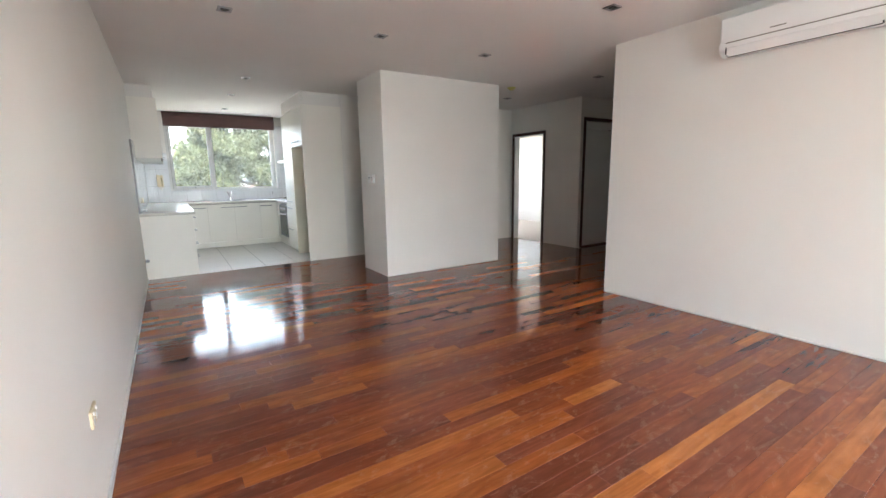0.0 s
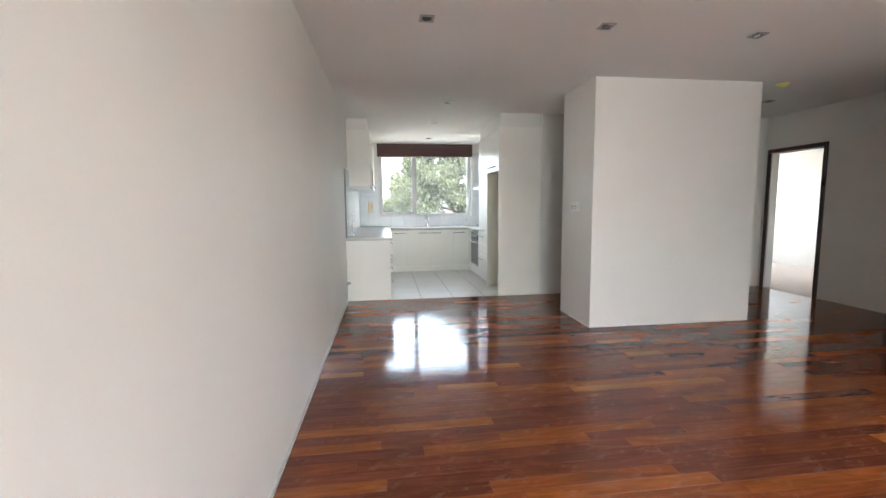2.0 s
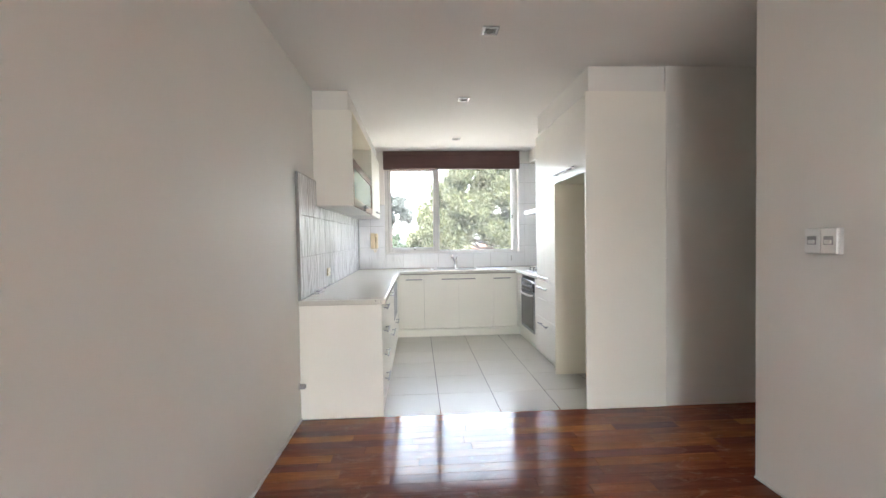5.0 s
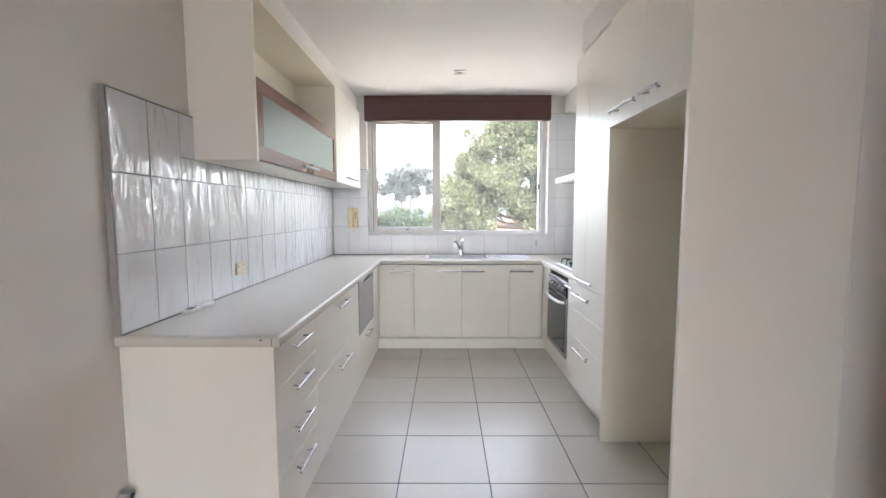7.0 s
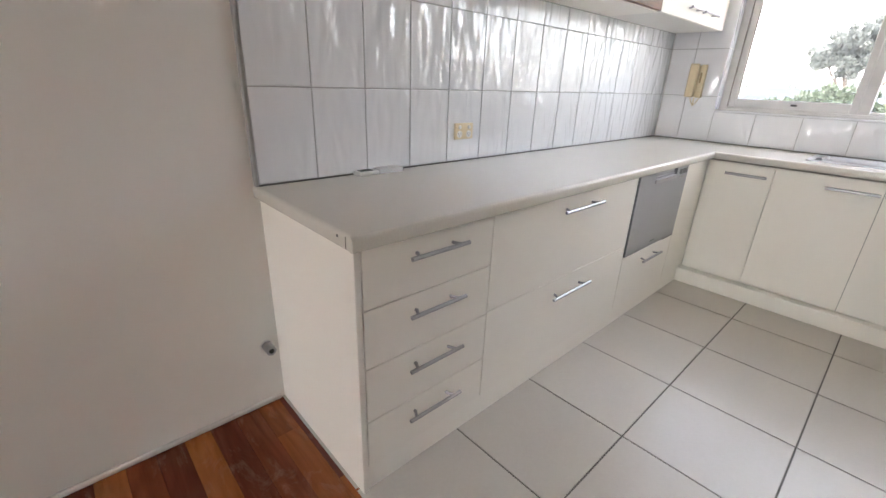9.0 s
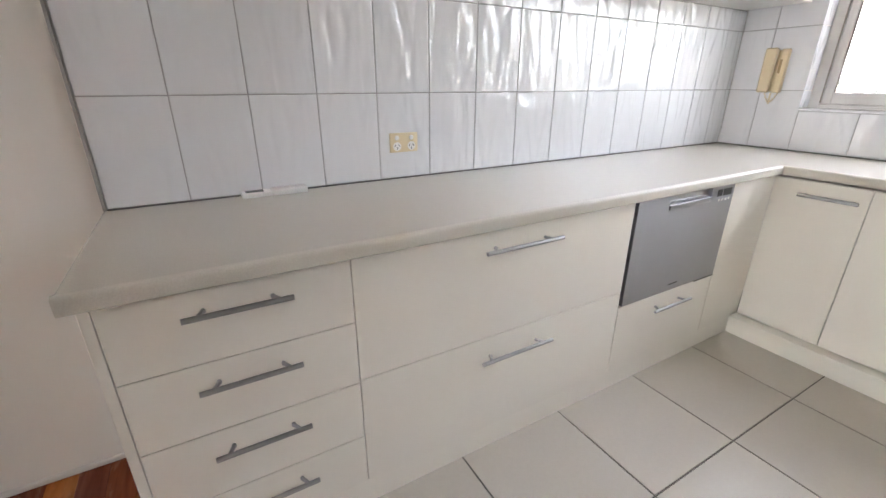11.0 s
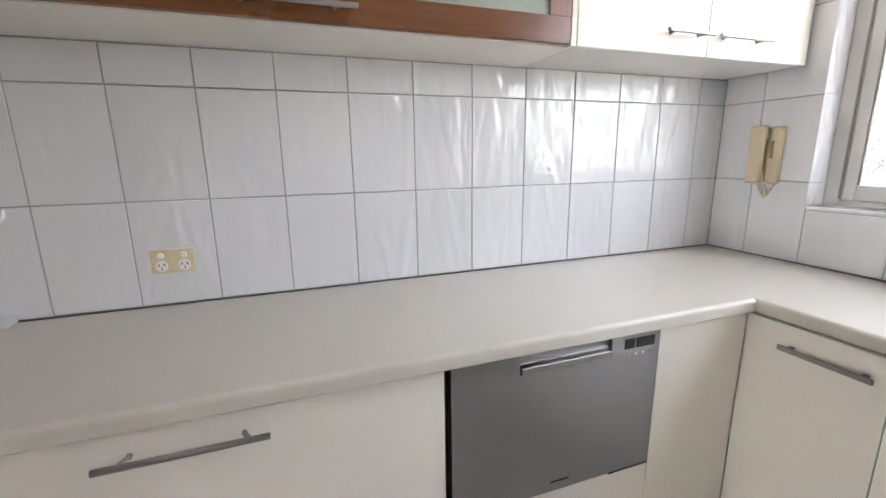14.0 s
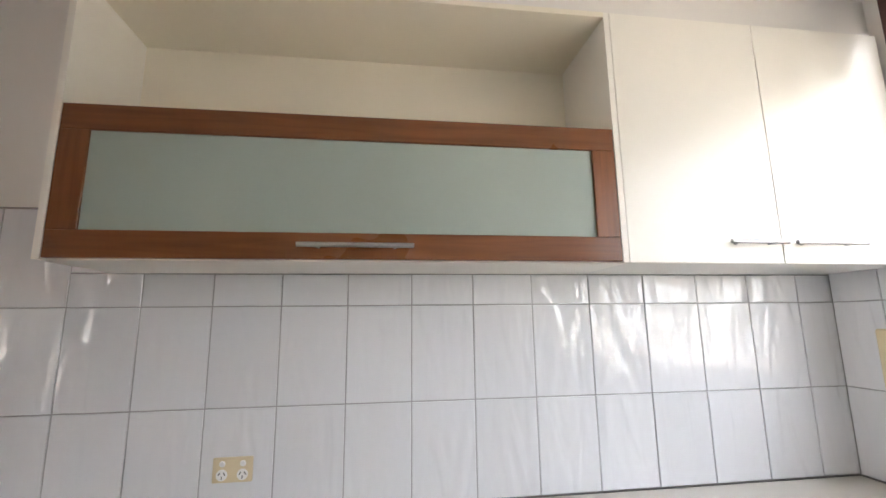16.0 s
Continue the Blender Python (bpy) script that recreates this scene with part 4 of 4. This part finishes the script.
part("base", boxes((-0.062, -0.026, YI - 0.030, YI, 1.195, 1.418), (-0.124, -0.062, YI - 0.018, YI, 1.200, 1.412), bevel=0.004), CREAMPL, ic)
hs = part("handset", boxes((-0.130, -0.072, YI - 0.058, YI - 0.034, 1.196, 1.424), (-0.128, -0.074, YI - 0.036, YI - 0.019, 1.372, 1.420), (-0.128, -0.074, YI - 0.036, YI - 0.019, 1.200, 1.246), bevel=0.006), CREAMPL, ic, "cream handset on its cradle")
part("slot", box(-0.058, -0.046, YI - 0.0312, YI - 0.0295, 1.295, 1.365), plain("brown_speaker_slot", (0.34, 0.25, 0.13), 0.7), ic)
coil = [(-0.100 + 0.0042 * math.cos(0.9 * k) + 0.0011 * k, YI - 0.018 + 0.005 * math.sin(0.9 * k), 1.197 - 0.052 * math.sin(math.pi * k / 60)) for k in range(61)]
part("cord", tube(coil, 0.0022, 6), CREAMPL, ic)
coil2 = [(-0.070 + 0.004 * math.cos(0.9 * k), YI - 0.016 + 0.004 * math.sin(0.9 * k), 1.195 - 0.0012 * k) for k in range(50)]
part("cord", tube(coil2, 0.0022, 6), CREAMPL, ic)

# remote control lying on the bench
rc = thing("remote_control", XL + 0.045, 7.155, ZT, "white air conditioner remote control lying on the bench", "remote control")
part("body", box(XL + 0.026, XL + 0.074, 7.050, 7.142, ZT + 0.0005, ZT + 0.017, bevel=0.004, seg=2), WHITEPL, rc)
part("cover", box(XL + 0.025, XL + 0.075, 7.1425, 7.258, ZT + 0.0005, ZT + 0.021, bevel=0.004, seg=2), WHITEPL, rc, "white sliding cover")
part("screen", box(XL + 0.034, XL + 0.066, 7.062, 7.118, ZT + 0.0165, ZT + 0.0178), plain("grey_screen", (0.16, 0.17, 0.17), 0.25), rc, "grey display")

# air conditioner, its front rolled under
AY0, AY1 = 0.70, 1.705
prof = [(0.0, 2.240), (-0.10, 2.222), (-0.155, 2.230), (-0.190, 2.258), (-0.200, 2.300), (-0.198, 2.500), (-0.188, 2.520), (0.0, 2.525)]
ac = thing("air_conditioner", XR, (AY0 + AY1) / 2, 2.205, "white wall-mounted split air conditioner high on the wall", "air conditioner")
bm = bmesh.new()
ra = [bm.verts.new((XR - 0.001 + x, AY0, z)) for x, z in prof]
rb = [bm.verts.new((XR - 0.001 + x, AY1, z)) for x, z in prof]
n = len(prof)
for k in range(n):
    bm.faces.new((ra[k], ra[(k + 1) % n], rb[(k + 1) % n], rb[k]))
bm.faces.new(ra)
bm.faces.new(rb[::-1])
bmesh.ops.bevel(bm, geom=[e for e in bm.edges], offset=0.006, segments=2, affect='EDGES')
part("body", bm, WHITEPL, ac)
part("front_panel", box(XR - 0.205, XR - 0.198, AY0 + 0.012, AY1 - 0.012, 2.325, 2.505, bevel=0.003), WHITEPL, ac)
# The gaps here are solid dark bars, drawn for the shade inside them.
part("intake_gap", box(XR - 0.2035, XR - 0.195, AY0 + 0.05, AY1 - 0.05, 2.316, 2.3235), GAP, ac, "dark gap under the panel")
lv = box(-0.034, 0.034, AY0 + 0.06, AY1 - 0.06, -0.004, 0.004, bevel=0.002)
bmesh.ops.transform(lv, matrix=pose(XR - 0.190, 0, 2.250, 0, 62, 0), verts=lv.verts)
part("louvre", lv, WHITEPL, ac)
part("louvre_gap", box(XR - 0.1765, XR - 0.168, AY0 + 0.06, AY1 - 0.06, 2.2145, 2.2215), BLACK, ac, "dark gap under the louvre")
part("outlet_gap", box(XR - 0.178, XR - 0.150, AY0 + 0.055, AY1 - 0.055, 2.222, 2.236), BLACK, ac, "dark outlet slot")
part("end_slot", box(XR - 0.206, XR - 0.196, AY1 - 0.058, AY1 - 0.054, 2.235, 2.285), BLACK, ac)
part("badge", box(XR - 0.2065, XR - 0.2045, 1.26, 1.36, 2.352, 2.360), GAP, ac, "small grey maker's bar")


# square downlights, switched off
LAMPFACE = plain("unlit_lamp_glass", (0.08, 0.075, 0.07), 0.22, vary=0.1, scale=30)


def downlight(x, y):
    t = thing("downlight", x, y, H, "square brushed-metal gimbal downlight, switched off, in the ceiling", "downlight", "ceiling downlights")
    s, w = 0.052, 0.016
    part("frame", boxes((x - s, x - s + w, y - s, y + s, H - 0.010, H), (x + s - w, x + s, y - s, y + s, H - 0.010, H), (x - s + w, x + s - w, y - s, y - s + w, H - 0.010, H), (x - s + w, x + s - w, y + s - w, y + s, H - 0.010, H), bevel=0.002), SATIN, t)
    # No hole is cut; a flat black plate stands in for the recess's shade.
    part("dark_plate", box(x - s + w, x + s - w, y - s + w, y + s - w, H - 0.0025, H), BLACK, t, "flat black plate drawn for the shaded recess")
    lamp = rod((x, y, H - 0.0024), (x + 0.001, y - 0.001, H - 0.008), 0.025, 20)
    part("lamp", lamp, LAMPFACE, t, "dark unlit lamp face")
    return t


dl = downlight(1.855, 3.745)
for x, y in ((0.540, 3.765), (3.115, 3.77), (3.155, 2.19), (5.13, 3.83), (5.12, 5.68), (1.034, 6.155), (1.012, 7.47), (1.084, 9.03)):
    copy_thing(dl, pose(x, y, H))
sm = thing("smoke_alarm", 4.575, 4.965, H, "yellowed round smoke alarm on the ceiling", "smoke alarm")
YELLOW = plain("yellowed_plastic", (0.60, 0.55, 0.16), 0.45, vary=0.06)
part("base", rod((4.575, 4.965, H), (4.575, 4.965, H - 0.014), 0.062, 28), YELLOW, sm)
part("dome", rod((4.575, 4.965, H - 0.014), (4.575, 4.965, H - 0.036), 0.054, 28, r2=0.030), YELLOW, sm)

# ---- outside the kitchen window ----
GZ = -3.3
gr = bmesh.new()
bmesh.ops.create_grid(gr, x_segments=2, y_segments=2, size=1500, matrix=Matrix.Translation((0, 0, GZ)))
structure("ground", gr, GRASS, "paving and dry grass far below the window, made pale to bounce light in", "ground")


def leaf_cloud(centres, per, size, spread, rng):
    v, f = [], []
    for c, r in centres:
        for _ in range(per):
            d = Vector((rng.gauss(0, 1), rng.gauss(0, 1), rng.gauss(0, 0.75))).normalized() * r * rng.uniform(0.45, 1.0) ** 0.6
            p = Vector(c) + d * spread
            q = Euler((rng.uniform(0, 6.3), rng.uniform(0, 6.3), rng.uniform(0, 6.3))).to_quaternion()
            s = size * rng.uniform(0.6, 1.3)
            k = len(v)
            for a, b in ((-0.5, -0.22), (0.5, -0.22), (0.62, 0.1), (0.4, 0.3), (-0.5, 0.22)):
                v.append(tuple(p + q @ Vector((a * s, b * s, 0))))
            f.append((k, k + 1, k + 2, k + 3, k + 4))
    return v, f


def tree(label, x, y, height, lobes, leaf, size, per, seed, lean=0.0):
    """lobes: centre offsets from the foot and radius of each mass of leaves."""
    rng = random.Random(seed)
    t = thing("tree", x, y, GZ, label, "tree")
    bm = bmesh.new()
    fork = Vector((x + lean, y, GZ + height * 0.30))
    rod((x, y, GZ), fork, 0.34, 10, bm, 0.24)
    for (dx, dy, dz, r) in lobes:
        tip = Vector((x + dx, y + dy, GZ + dz))
        mid = fork.lerp(tip, 0.5) + Vector((rng.uniform(-.4, .4), rng.uniform(-.4, .4), -0.3))
        rod(fork, mid, 0.16, 8, bm, 0.10)
        rod(mid, tip, 0.10, 7, bm, 0.03)
        for _ in range(3):
            rod(mid, tip + Vector((rng.uniform(-r, r), rng.uniform(-r, r), rng.uniform(-r, r))) * 0.7, 0.05, 5, bm, 0.015)
    part("trunk", bm, BARK, t)
    cl = []
    for (dx, dy, dz, r) in lobes:
        for _ in range(int(11 + r * 9)):
            d = Vector((rng.gauss(0, 1), rng.gauss(0, 1), rng.gauss(0, 0.8))).normalized() * r * rng.uniform(0.35, 1.0)
            cl.append(((x + dx + d.x, y + dy + d.y, GZ + dz + d.z), r * rng.uniform(0.22, 0.42)))
    v, f = leaf_cloud(cl, per, size, 1.0, rng)
    core = [((x + dx, y + dy, GZ + dz), r * 0.8) for dx, dy, dz, r in lobes]
    v2, f2 = leaf_cloud(core, 650, size * 1.7, 1.0, rng)
    f += [tuple(i + len(v) for i in q) for q in f2]
    v += v2
    me = bpy.data.meshes.new("crown")
    me.from_pydata([tuple(Vector(p) - Vector((x, y, GZ))) for p in v], [], f)
    me.materials.append(leaf)
    ob = new("crown", me)
    ob.parent = t
    return t


tree("large spreading gum tree with drooping olive-green foliage", 7.0, 33.0, 12.0,
     [(-6.2, 0, 4.4, 1.2), (-5.3, 0, 5.9, 1.5), (-4.3, 0.4, 7.4, 1.6), (-3.0, 0, 8.9, 1.8), (-1.5, 0.5, 10.2, 1.9), (-4.2, -0.6, 4.8, 1.6), (-2.6, -0.4, 6.4, 1.9), (-0.9, -0.5, 5.0, 1.6), (-0.8, 0, 8.0, 1.8), (0.4, 0.4, 11.6, 1.8), (1.0, 0.3, 9.4, 1.8), (1.2, -0.3, 6.6, 1.8), (2.8, 0, 7.8, 1.8), (2.4, 0, 12.0, 1.8), (3.4, 0.2, 10.2, 1.8), (4.8, 0, 8.6, 1.7), (4.9, 0, 11.4, 1.7), (-5.4, -0.5, 3.6, 1.1)], LEAF_A, 0.15, 240, 3, 0.6)
tree("broad tree standing far off, haze put into its grey-green leaves", -4.6, 68.0, 10.5,
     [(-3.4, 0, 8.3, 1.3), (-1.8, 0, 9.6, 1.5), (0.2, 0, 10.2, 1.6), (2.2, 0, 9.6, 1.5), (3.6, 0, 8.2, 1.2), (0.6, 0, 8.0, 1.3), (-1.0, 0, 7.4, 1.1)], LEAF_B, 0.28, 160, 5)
tree("low bushy green tree beside the houses", 1.4, 44.0, 6.0,
     [(-0.8, 0, 4.0, 1.1), (0.4, 0, 4.9, 1.2), (1.5, 0, 4.1, 1.1), (0.6, -0.5, 3.1, 1.2)], LEAF_A, 0.20, 110, 7)
tree("green garden tree in front of the far roofs", -3.2, 40.0, 5.0,
     [(-1.6, 0, 3.5, 1.1), (0.0, 0, 3.9, 1.3), (1.6, 0, 3.6, 1.2), (3.0, 0, 3.2, 1.0), (-3.0, 0, 3.1, 1.0)], LEAF_C, 0.2, 120, 9)
tree("bushy olive shrub at the foot of the gum tree", 2.6, 34.0, 4.0,
     [(-1.3, 0, 2.6, 1.0), (0.0, 0, 3.2, 1.1), (1.3, 0, 2.8, 1.0)], LEAF_A, 0.18, 120, 14)
tree("green shrub below the gum tree", 9.0, 28.0, 4.5,
     [(-1.2, 0, 3.2, 0.9), (0.2, 0, 3.7, 1.1), (1.6, 0, 3.3, 1.0)], LEAF_C, 0.25, 60, 12)


def far_woods():
    rng = random.Random(21)
    cl = [((rng.uniform(-75, 95), rng.uniform(105, 125), GZ + rng.uniform(0.5, 7.2)), rng.uniform(1.2, 2.4)) for _ in range(420)]
    v, f = leaf_cloud(cl, 16, 0.9, 1.0, rng)
    me = bpy.data.meshes.new("far_woods")
    me.from_pydata(v, [], f)
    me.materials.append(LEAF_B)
    tagged(new("far_woods", me), "line of distant trees on the horizon, haze put into their grey-green", "trees", kind="stuff")


far_woods()


def house(label, x, y, w, d, h, rise, roofmat):
    t = thing("house", x, y, GZ, label, "house", "houses beyond the garden")
    part("wall", box(x - w / 2, x + w / 2, y - d / 2, y + d / 2, GZ, GZ + h), BRICKW, t)
    bm = bmesh.new()
    o = 0.5
    z0, z1 = GZ + h, GZ + h + rise
    v = [bm.verts.new(c) for c in ((x - w / 2 - o, y - d / 2 - o, z0), (x + w / 2 + o, y - d / 2 - o, z0), (x + w / 2 + o, y + d / 2 + o, z0), (x - w / 2 - o, y + d / 2 + o, z0), (x - w / 4, y, z1), (x + w / 4, y, z1))]
    for f in ((0, 1, 5, 4), (1, 2, 5), (2, 3, 4, 5), (3, 0, 4), (3, 2, 1, 0)):
        bm.faces.new([v[k] for k in f])
    part("roof", bm, roofmat, t)
    for k in range(3):
        cx = x - w / 3 + k * w / 3
        p = part("window", box(cx - 0.7, cx + 0.7, y - d / 2 - 0.05, y - d / 2 + 0.05, GZ + 1.0, GZ + 2.3), WFRAME, t)
        part("pane", box(cx - 0.6, cx + 0.6, y - d / 2 - 0.06, y - d / 2 - 0.045, GZ + 1.1, GZ + 2.2), DARKGLASS, p)


TERRA = plain("faded_terracotta", (0.085, 0.048, 0.036), 0.9, spec=0.05, vary=0.15, scale=1.5)
house("low brick house with a faded terracotta hip roof", 9.5, 46.0, 12.0, 8.0, 2.3, 1.7, TERRA)
house("low brick house with a slate-grey hip roof", -5.5, 54.0, 14.0, 8.0, 3.0, 2.0, ROOF)
house("low brick house with a slate-grey hip roof", 18.0, 60.0, 14.0, 8.0, 3.0, 2.0, ROOF)
fence = thing("fence", 4.0, 36.0, GZ, "weathered paling fence round the garden below", "fence")
for k in range(60):
    x = -8 + 0.4 * k
    part("paling", box(x, x + 0.38, 37.0, 37.03, GZ, GZ + 1.7 + 0.03 * (k % 3)), BRICKW, fence)


# ---- tiles and planks ----
def tile_mesh(name, w, h, t, material, bevel=0.0015):
    """A tile lying in xy with its face up, from -t to 0."""
    b = bevel
    v = [(-w / 2, -h / 2, -t), (w / 2, -h / 2, -t), (w / 2, h / 2, -t), (-w / 2, h / 2, -t),
         (-w / 2, -h / 2, -b), (w / 2, -h / 2, -b), (w / 2, h / 2, -b), (-w / 2, h / 2, -b),
         (-w / 2 + b, -h / 2 + b, 0), (w / 2 - b, -h / 2 + b, 0), (w / 2 - b, h / 2 - b, 0), (-w / 2 + b, h / 2 - b, 0)]
    f = [(8, 9, 10, 11)]
    for k in range(4):
        j = (k + 1) % 4
        f += [(k, j, 4 + j, 4 + k), (4 + k, 4 + j, 8 + j, 8 + k)]
    me = bpy.data.meshes.new(name)
    me.from_pydata(v, [], f)
    me.materials.append(material)
    return me


CACHE = {}


def piece(name, parent, m, w, h, t, material, bevel=0.0015):
    key = (name, round(w, 4), round(h, 4), material.name)
    if key not in CACHE:
        CACHE[key] = tile_mesh(name, w, h, t, material, bevel)
    ob = new(name, CACHE[key])
    ob.parent = parent
    ob.matrix_basis = m
    return ob


# kitchen floor
P = 0.4585
xs = [XL] + [0.2525 + 0.4625 * k for k in range(5)] + [XK]
ys = [YK + 0.002] + [7.1165 + P * k for k in range(6)] + [YW]
for x0, x1 in zip(xs, xs[1:]):
    for y0, y1 in zip(ys, ys[1:]):
        if y1 - y0 > 0.03 and x1 - x0 > 0.03 and x1 > 0.2:
            piece("tile", KFLOOR, pose((x0 + x1) / 2, (y0 + y1) / 2, 0.0), x1 - x0 - 0.006, y1 - y0 - 0.006, 0.003, FTILE, 0.001)

# wall tiles: long wall, then the window wall and its reveal
ROWS_Z = [ZT + 0.004, 1.207, 1.5235, 1.838]
TW = 0.2147
cols = [6.690 + TW * k for k in range(15)] + [YW - 0.006]
tw = structure("tiling_west", box(XL, XL + 0.018, 6.688, YW, ZT, UZ0), GROUT_W, "white rippled glossy wall tiles over the bench", "wall tiling")
structure("tile_trim", boxes((XL, XL + 0.0235, 6.679, 6.6875, ZT, 1.842), (XL, XL + 0.0235, 6.6875, UY0, 1.8385, 1.842), bevel=0.001), plain("grey_edge_trim", (0.33, 0.32, 0.31), 0.5), "thin grey edge trim round the wall tiles", "trim")
tw2 = structure("tiling_west_upper", box(XL, XL + 0.018, 6.688, UY0, UZ0, 1.838), GROUT_W, "white rippled glossy wall tiles beside the wall cupboard", "wall tiling")
for y0, y1 in zip(cols, cols[1:]):
    for k, (z0, z1) in enumerate(zip(ROWS_Z, ROWS_Z[1:])):
        zz = z1 if (k < 2 or y1 < UY0) else UZ0 - 0.002
        yy = y1
        m = pose(XL + 0.022, (y0 + yy) / 2, (z0 + zz) / 2) @ pose(0, 0, 0, 90, 0, 90)
        piece("tile", tw, m, yy - y0 - 0.0035, zz - z0 - 0.0035, 0.004, WTILE)
        if k == 2 and y0 < UY0 < y1:
            m = pose(XL + 0.022, (y0 + UY0) / 2, (UZ0 + z1) / 2) @ pose(0, 0, 0, 90, 0, 90)
            piece("tile", tw2, m, UY0 - y0 - 0.003, z1 - UZ0 - 0.003, 0.004, WTILE)
SEAL = plain("aged_sealant", (0.14, 0.135, 0.13), 0.6, vary=0.25, scale=14)
structure("sealant_bead", boxes((XL + 0.0185, XL + 0.0255, 6.69, YW - 0.012, ZT + 0.0003, ZT + 0.0042), (XL + 0.0255, XK, YW - 0.0145, YW - 0.0062, ZT + 0.0003, ZT + 0.0042)), SEAL, "thin darkened sealant line between bench and wall tiles", "sealant")
tn = structure("tiling_north", boxes((XL + 0.023, XK, YW - 0.006, YW, ZT, WZ0), (XL + 0.023, WX0, YW - 0.006, YW, WZ0, 1.842), (WX1, XK, YW - 0.006, YW, WZ0, 2.443)), GROUT_W, "white rippled glossy wall tiles round the window", "wall tiling")
nx = [XL + 0.024, -0.132, 0.082] + [0.082 + 0.262 * k for k in range(1, 9)] + [XK]
for x0, x1 in zip(nx, nx[1:]):
    side = x1 <= WX0 + 0.01 or x0 >= WX1 - 0.05
    zs = ROWS_Z + [2.153, 2.441] if x0 > 1 else ROWS_Z
    if side:
        for z0, z1 in zip(zs, zs[1:]):
            piece("tile", tn, pose((x0 + x1) / 2, YW - 0.010, (z0 + z1) / 2) @ pose(0, 0, 0, 90), x1 - x0 - 0.0035, z1 - z0 - 0.0035, 0.004, WTILE)
    else:
        piece("tile", tn, pose((x0 + x1) / 2, YW - 0.010, (ROWS_Z[0] + WZ0) / 2) @ pose(0, 0, 0, 90), x1 - x0 - 0.0035, WZ0 - ROWS_Z[0] - 0.0035, 0.004, WTILE)
zs = [WZ0] + [z for z in ROWS_Z + [2.153, 2.441] if z > WZ0 + 0.05]
for z0, z1 in zip(zs, zs[1:]):
    piece("tile", tn, pose((WX1 + nx[-2]) / 2 + 0.001, YW - 0.010, (z0 + z1) / 2) @ pose(0, 0, 0, 90), nx[-2] - WX1 - 0.003, z1 - z0 - 0.0035, 0.004, WTILE)
for z0, z1 in ((WZ0 + 0.015, 1.207), (1.207, 1.5235), (1.5235, 1.838)):
    piece("tile", tn, pose(WX0 + 0.003, (YW + WY) / 2 - 0.006, (z0 + z1) / 2) @ pose(0, 0, 0, 90, 0, 90), WY - YW + 0.008, z1 - z0 - 0.0035, 0.003, WTILE)

# strip floor, boards running across the living room
PWID = 0.087
rng = random.Random(11)
rest_v, rest_f = [], []
LEN = (0.34, 0.45, 0.6, 0.75, 0.95, 1.2, 1.5)
parts_made = 0


def strip(x0, x1, y0, near):
    """One board, as a part of the floor or in the joined rest."""
    global parts_made
    w, h = x1 - x0 - 0.0008, PWID - 0.0006
    cx, cy, z = (x0 + x1) / 2, y0 + PWID / 2, rng.uniform(-0.0004, 0.0)
    if near and parts_made < 300:
        piece("plank", FLOOR, pose(cx, cy, z, rng.gauss(0, 0.05), rng.gauss(0, 0.012), 0), w, h, 0.012, PLANK, 0.0007)
        parts_made += 1
        return
    n, b = len(rest_v), 0.0007
    for s, dz in ((0, -0.012), (0, -b), (b, 0)):
        for sx, sy in ((-1, -1), (1, -1), (1, 1), (-1, 1)):
            rest_v.append((cx + sx * (w / 2 - s), cy + sy * (h / 2 - s), z + dz))
    rest_f.append((n + 8, n + 9, n + 10, n + 11))
    for k in range(4):
        j = (k + 1) % 4
        rest_f.extend([(n + k, n + j, n + 4 + j, n + 4 + k), (n + 4 + k, n + 4 + j, n + 8 + j, n + 8 + k)])


y = YB
while y < YK - 0.001:
    y1 = min(y + PWID, YK)
    xend = XR - 0.001 if y1 <= YRE else (8.0 if y1 <= YD else XD)
    x = XL + 0.002
    first = True
    while x < xend - 0.01:
        ln = rng.choice(LEN) * (rng.uniform(0.3, 1.0) if first else 1.0)
        x1 = x + round(ln, 2)
        if xend - x1 < 0.25:
            x1 = xend
        near = 0.35 < y < 4.4 and x < 2.6
        strip(x, x1, y, near)
        x, first = x1, False
    y += PWID
me = bpy.data.meshes.new("planks")
me.from_pydata(rest_v, [], rest_f)
me.materials.append(PLANK_REST)
rest = new("planks", me)
rest.parent = FLOOR
tagged(rest, "polished jarrah boards", kind="stuff")
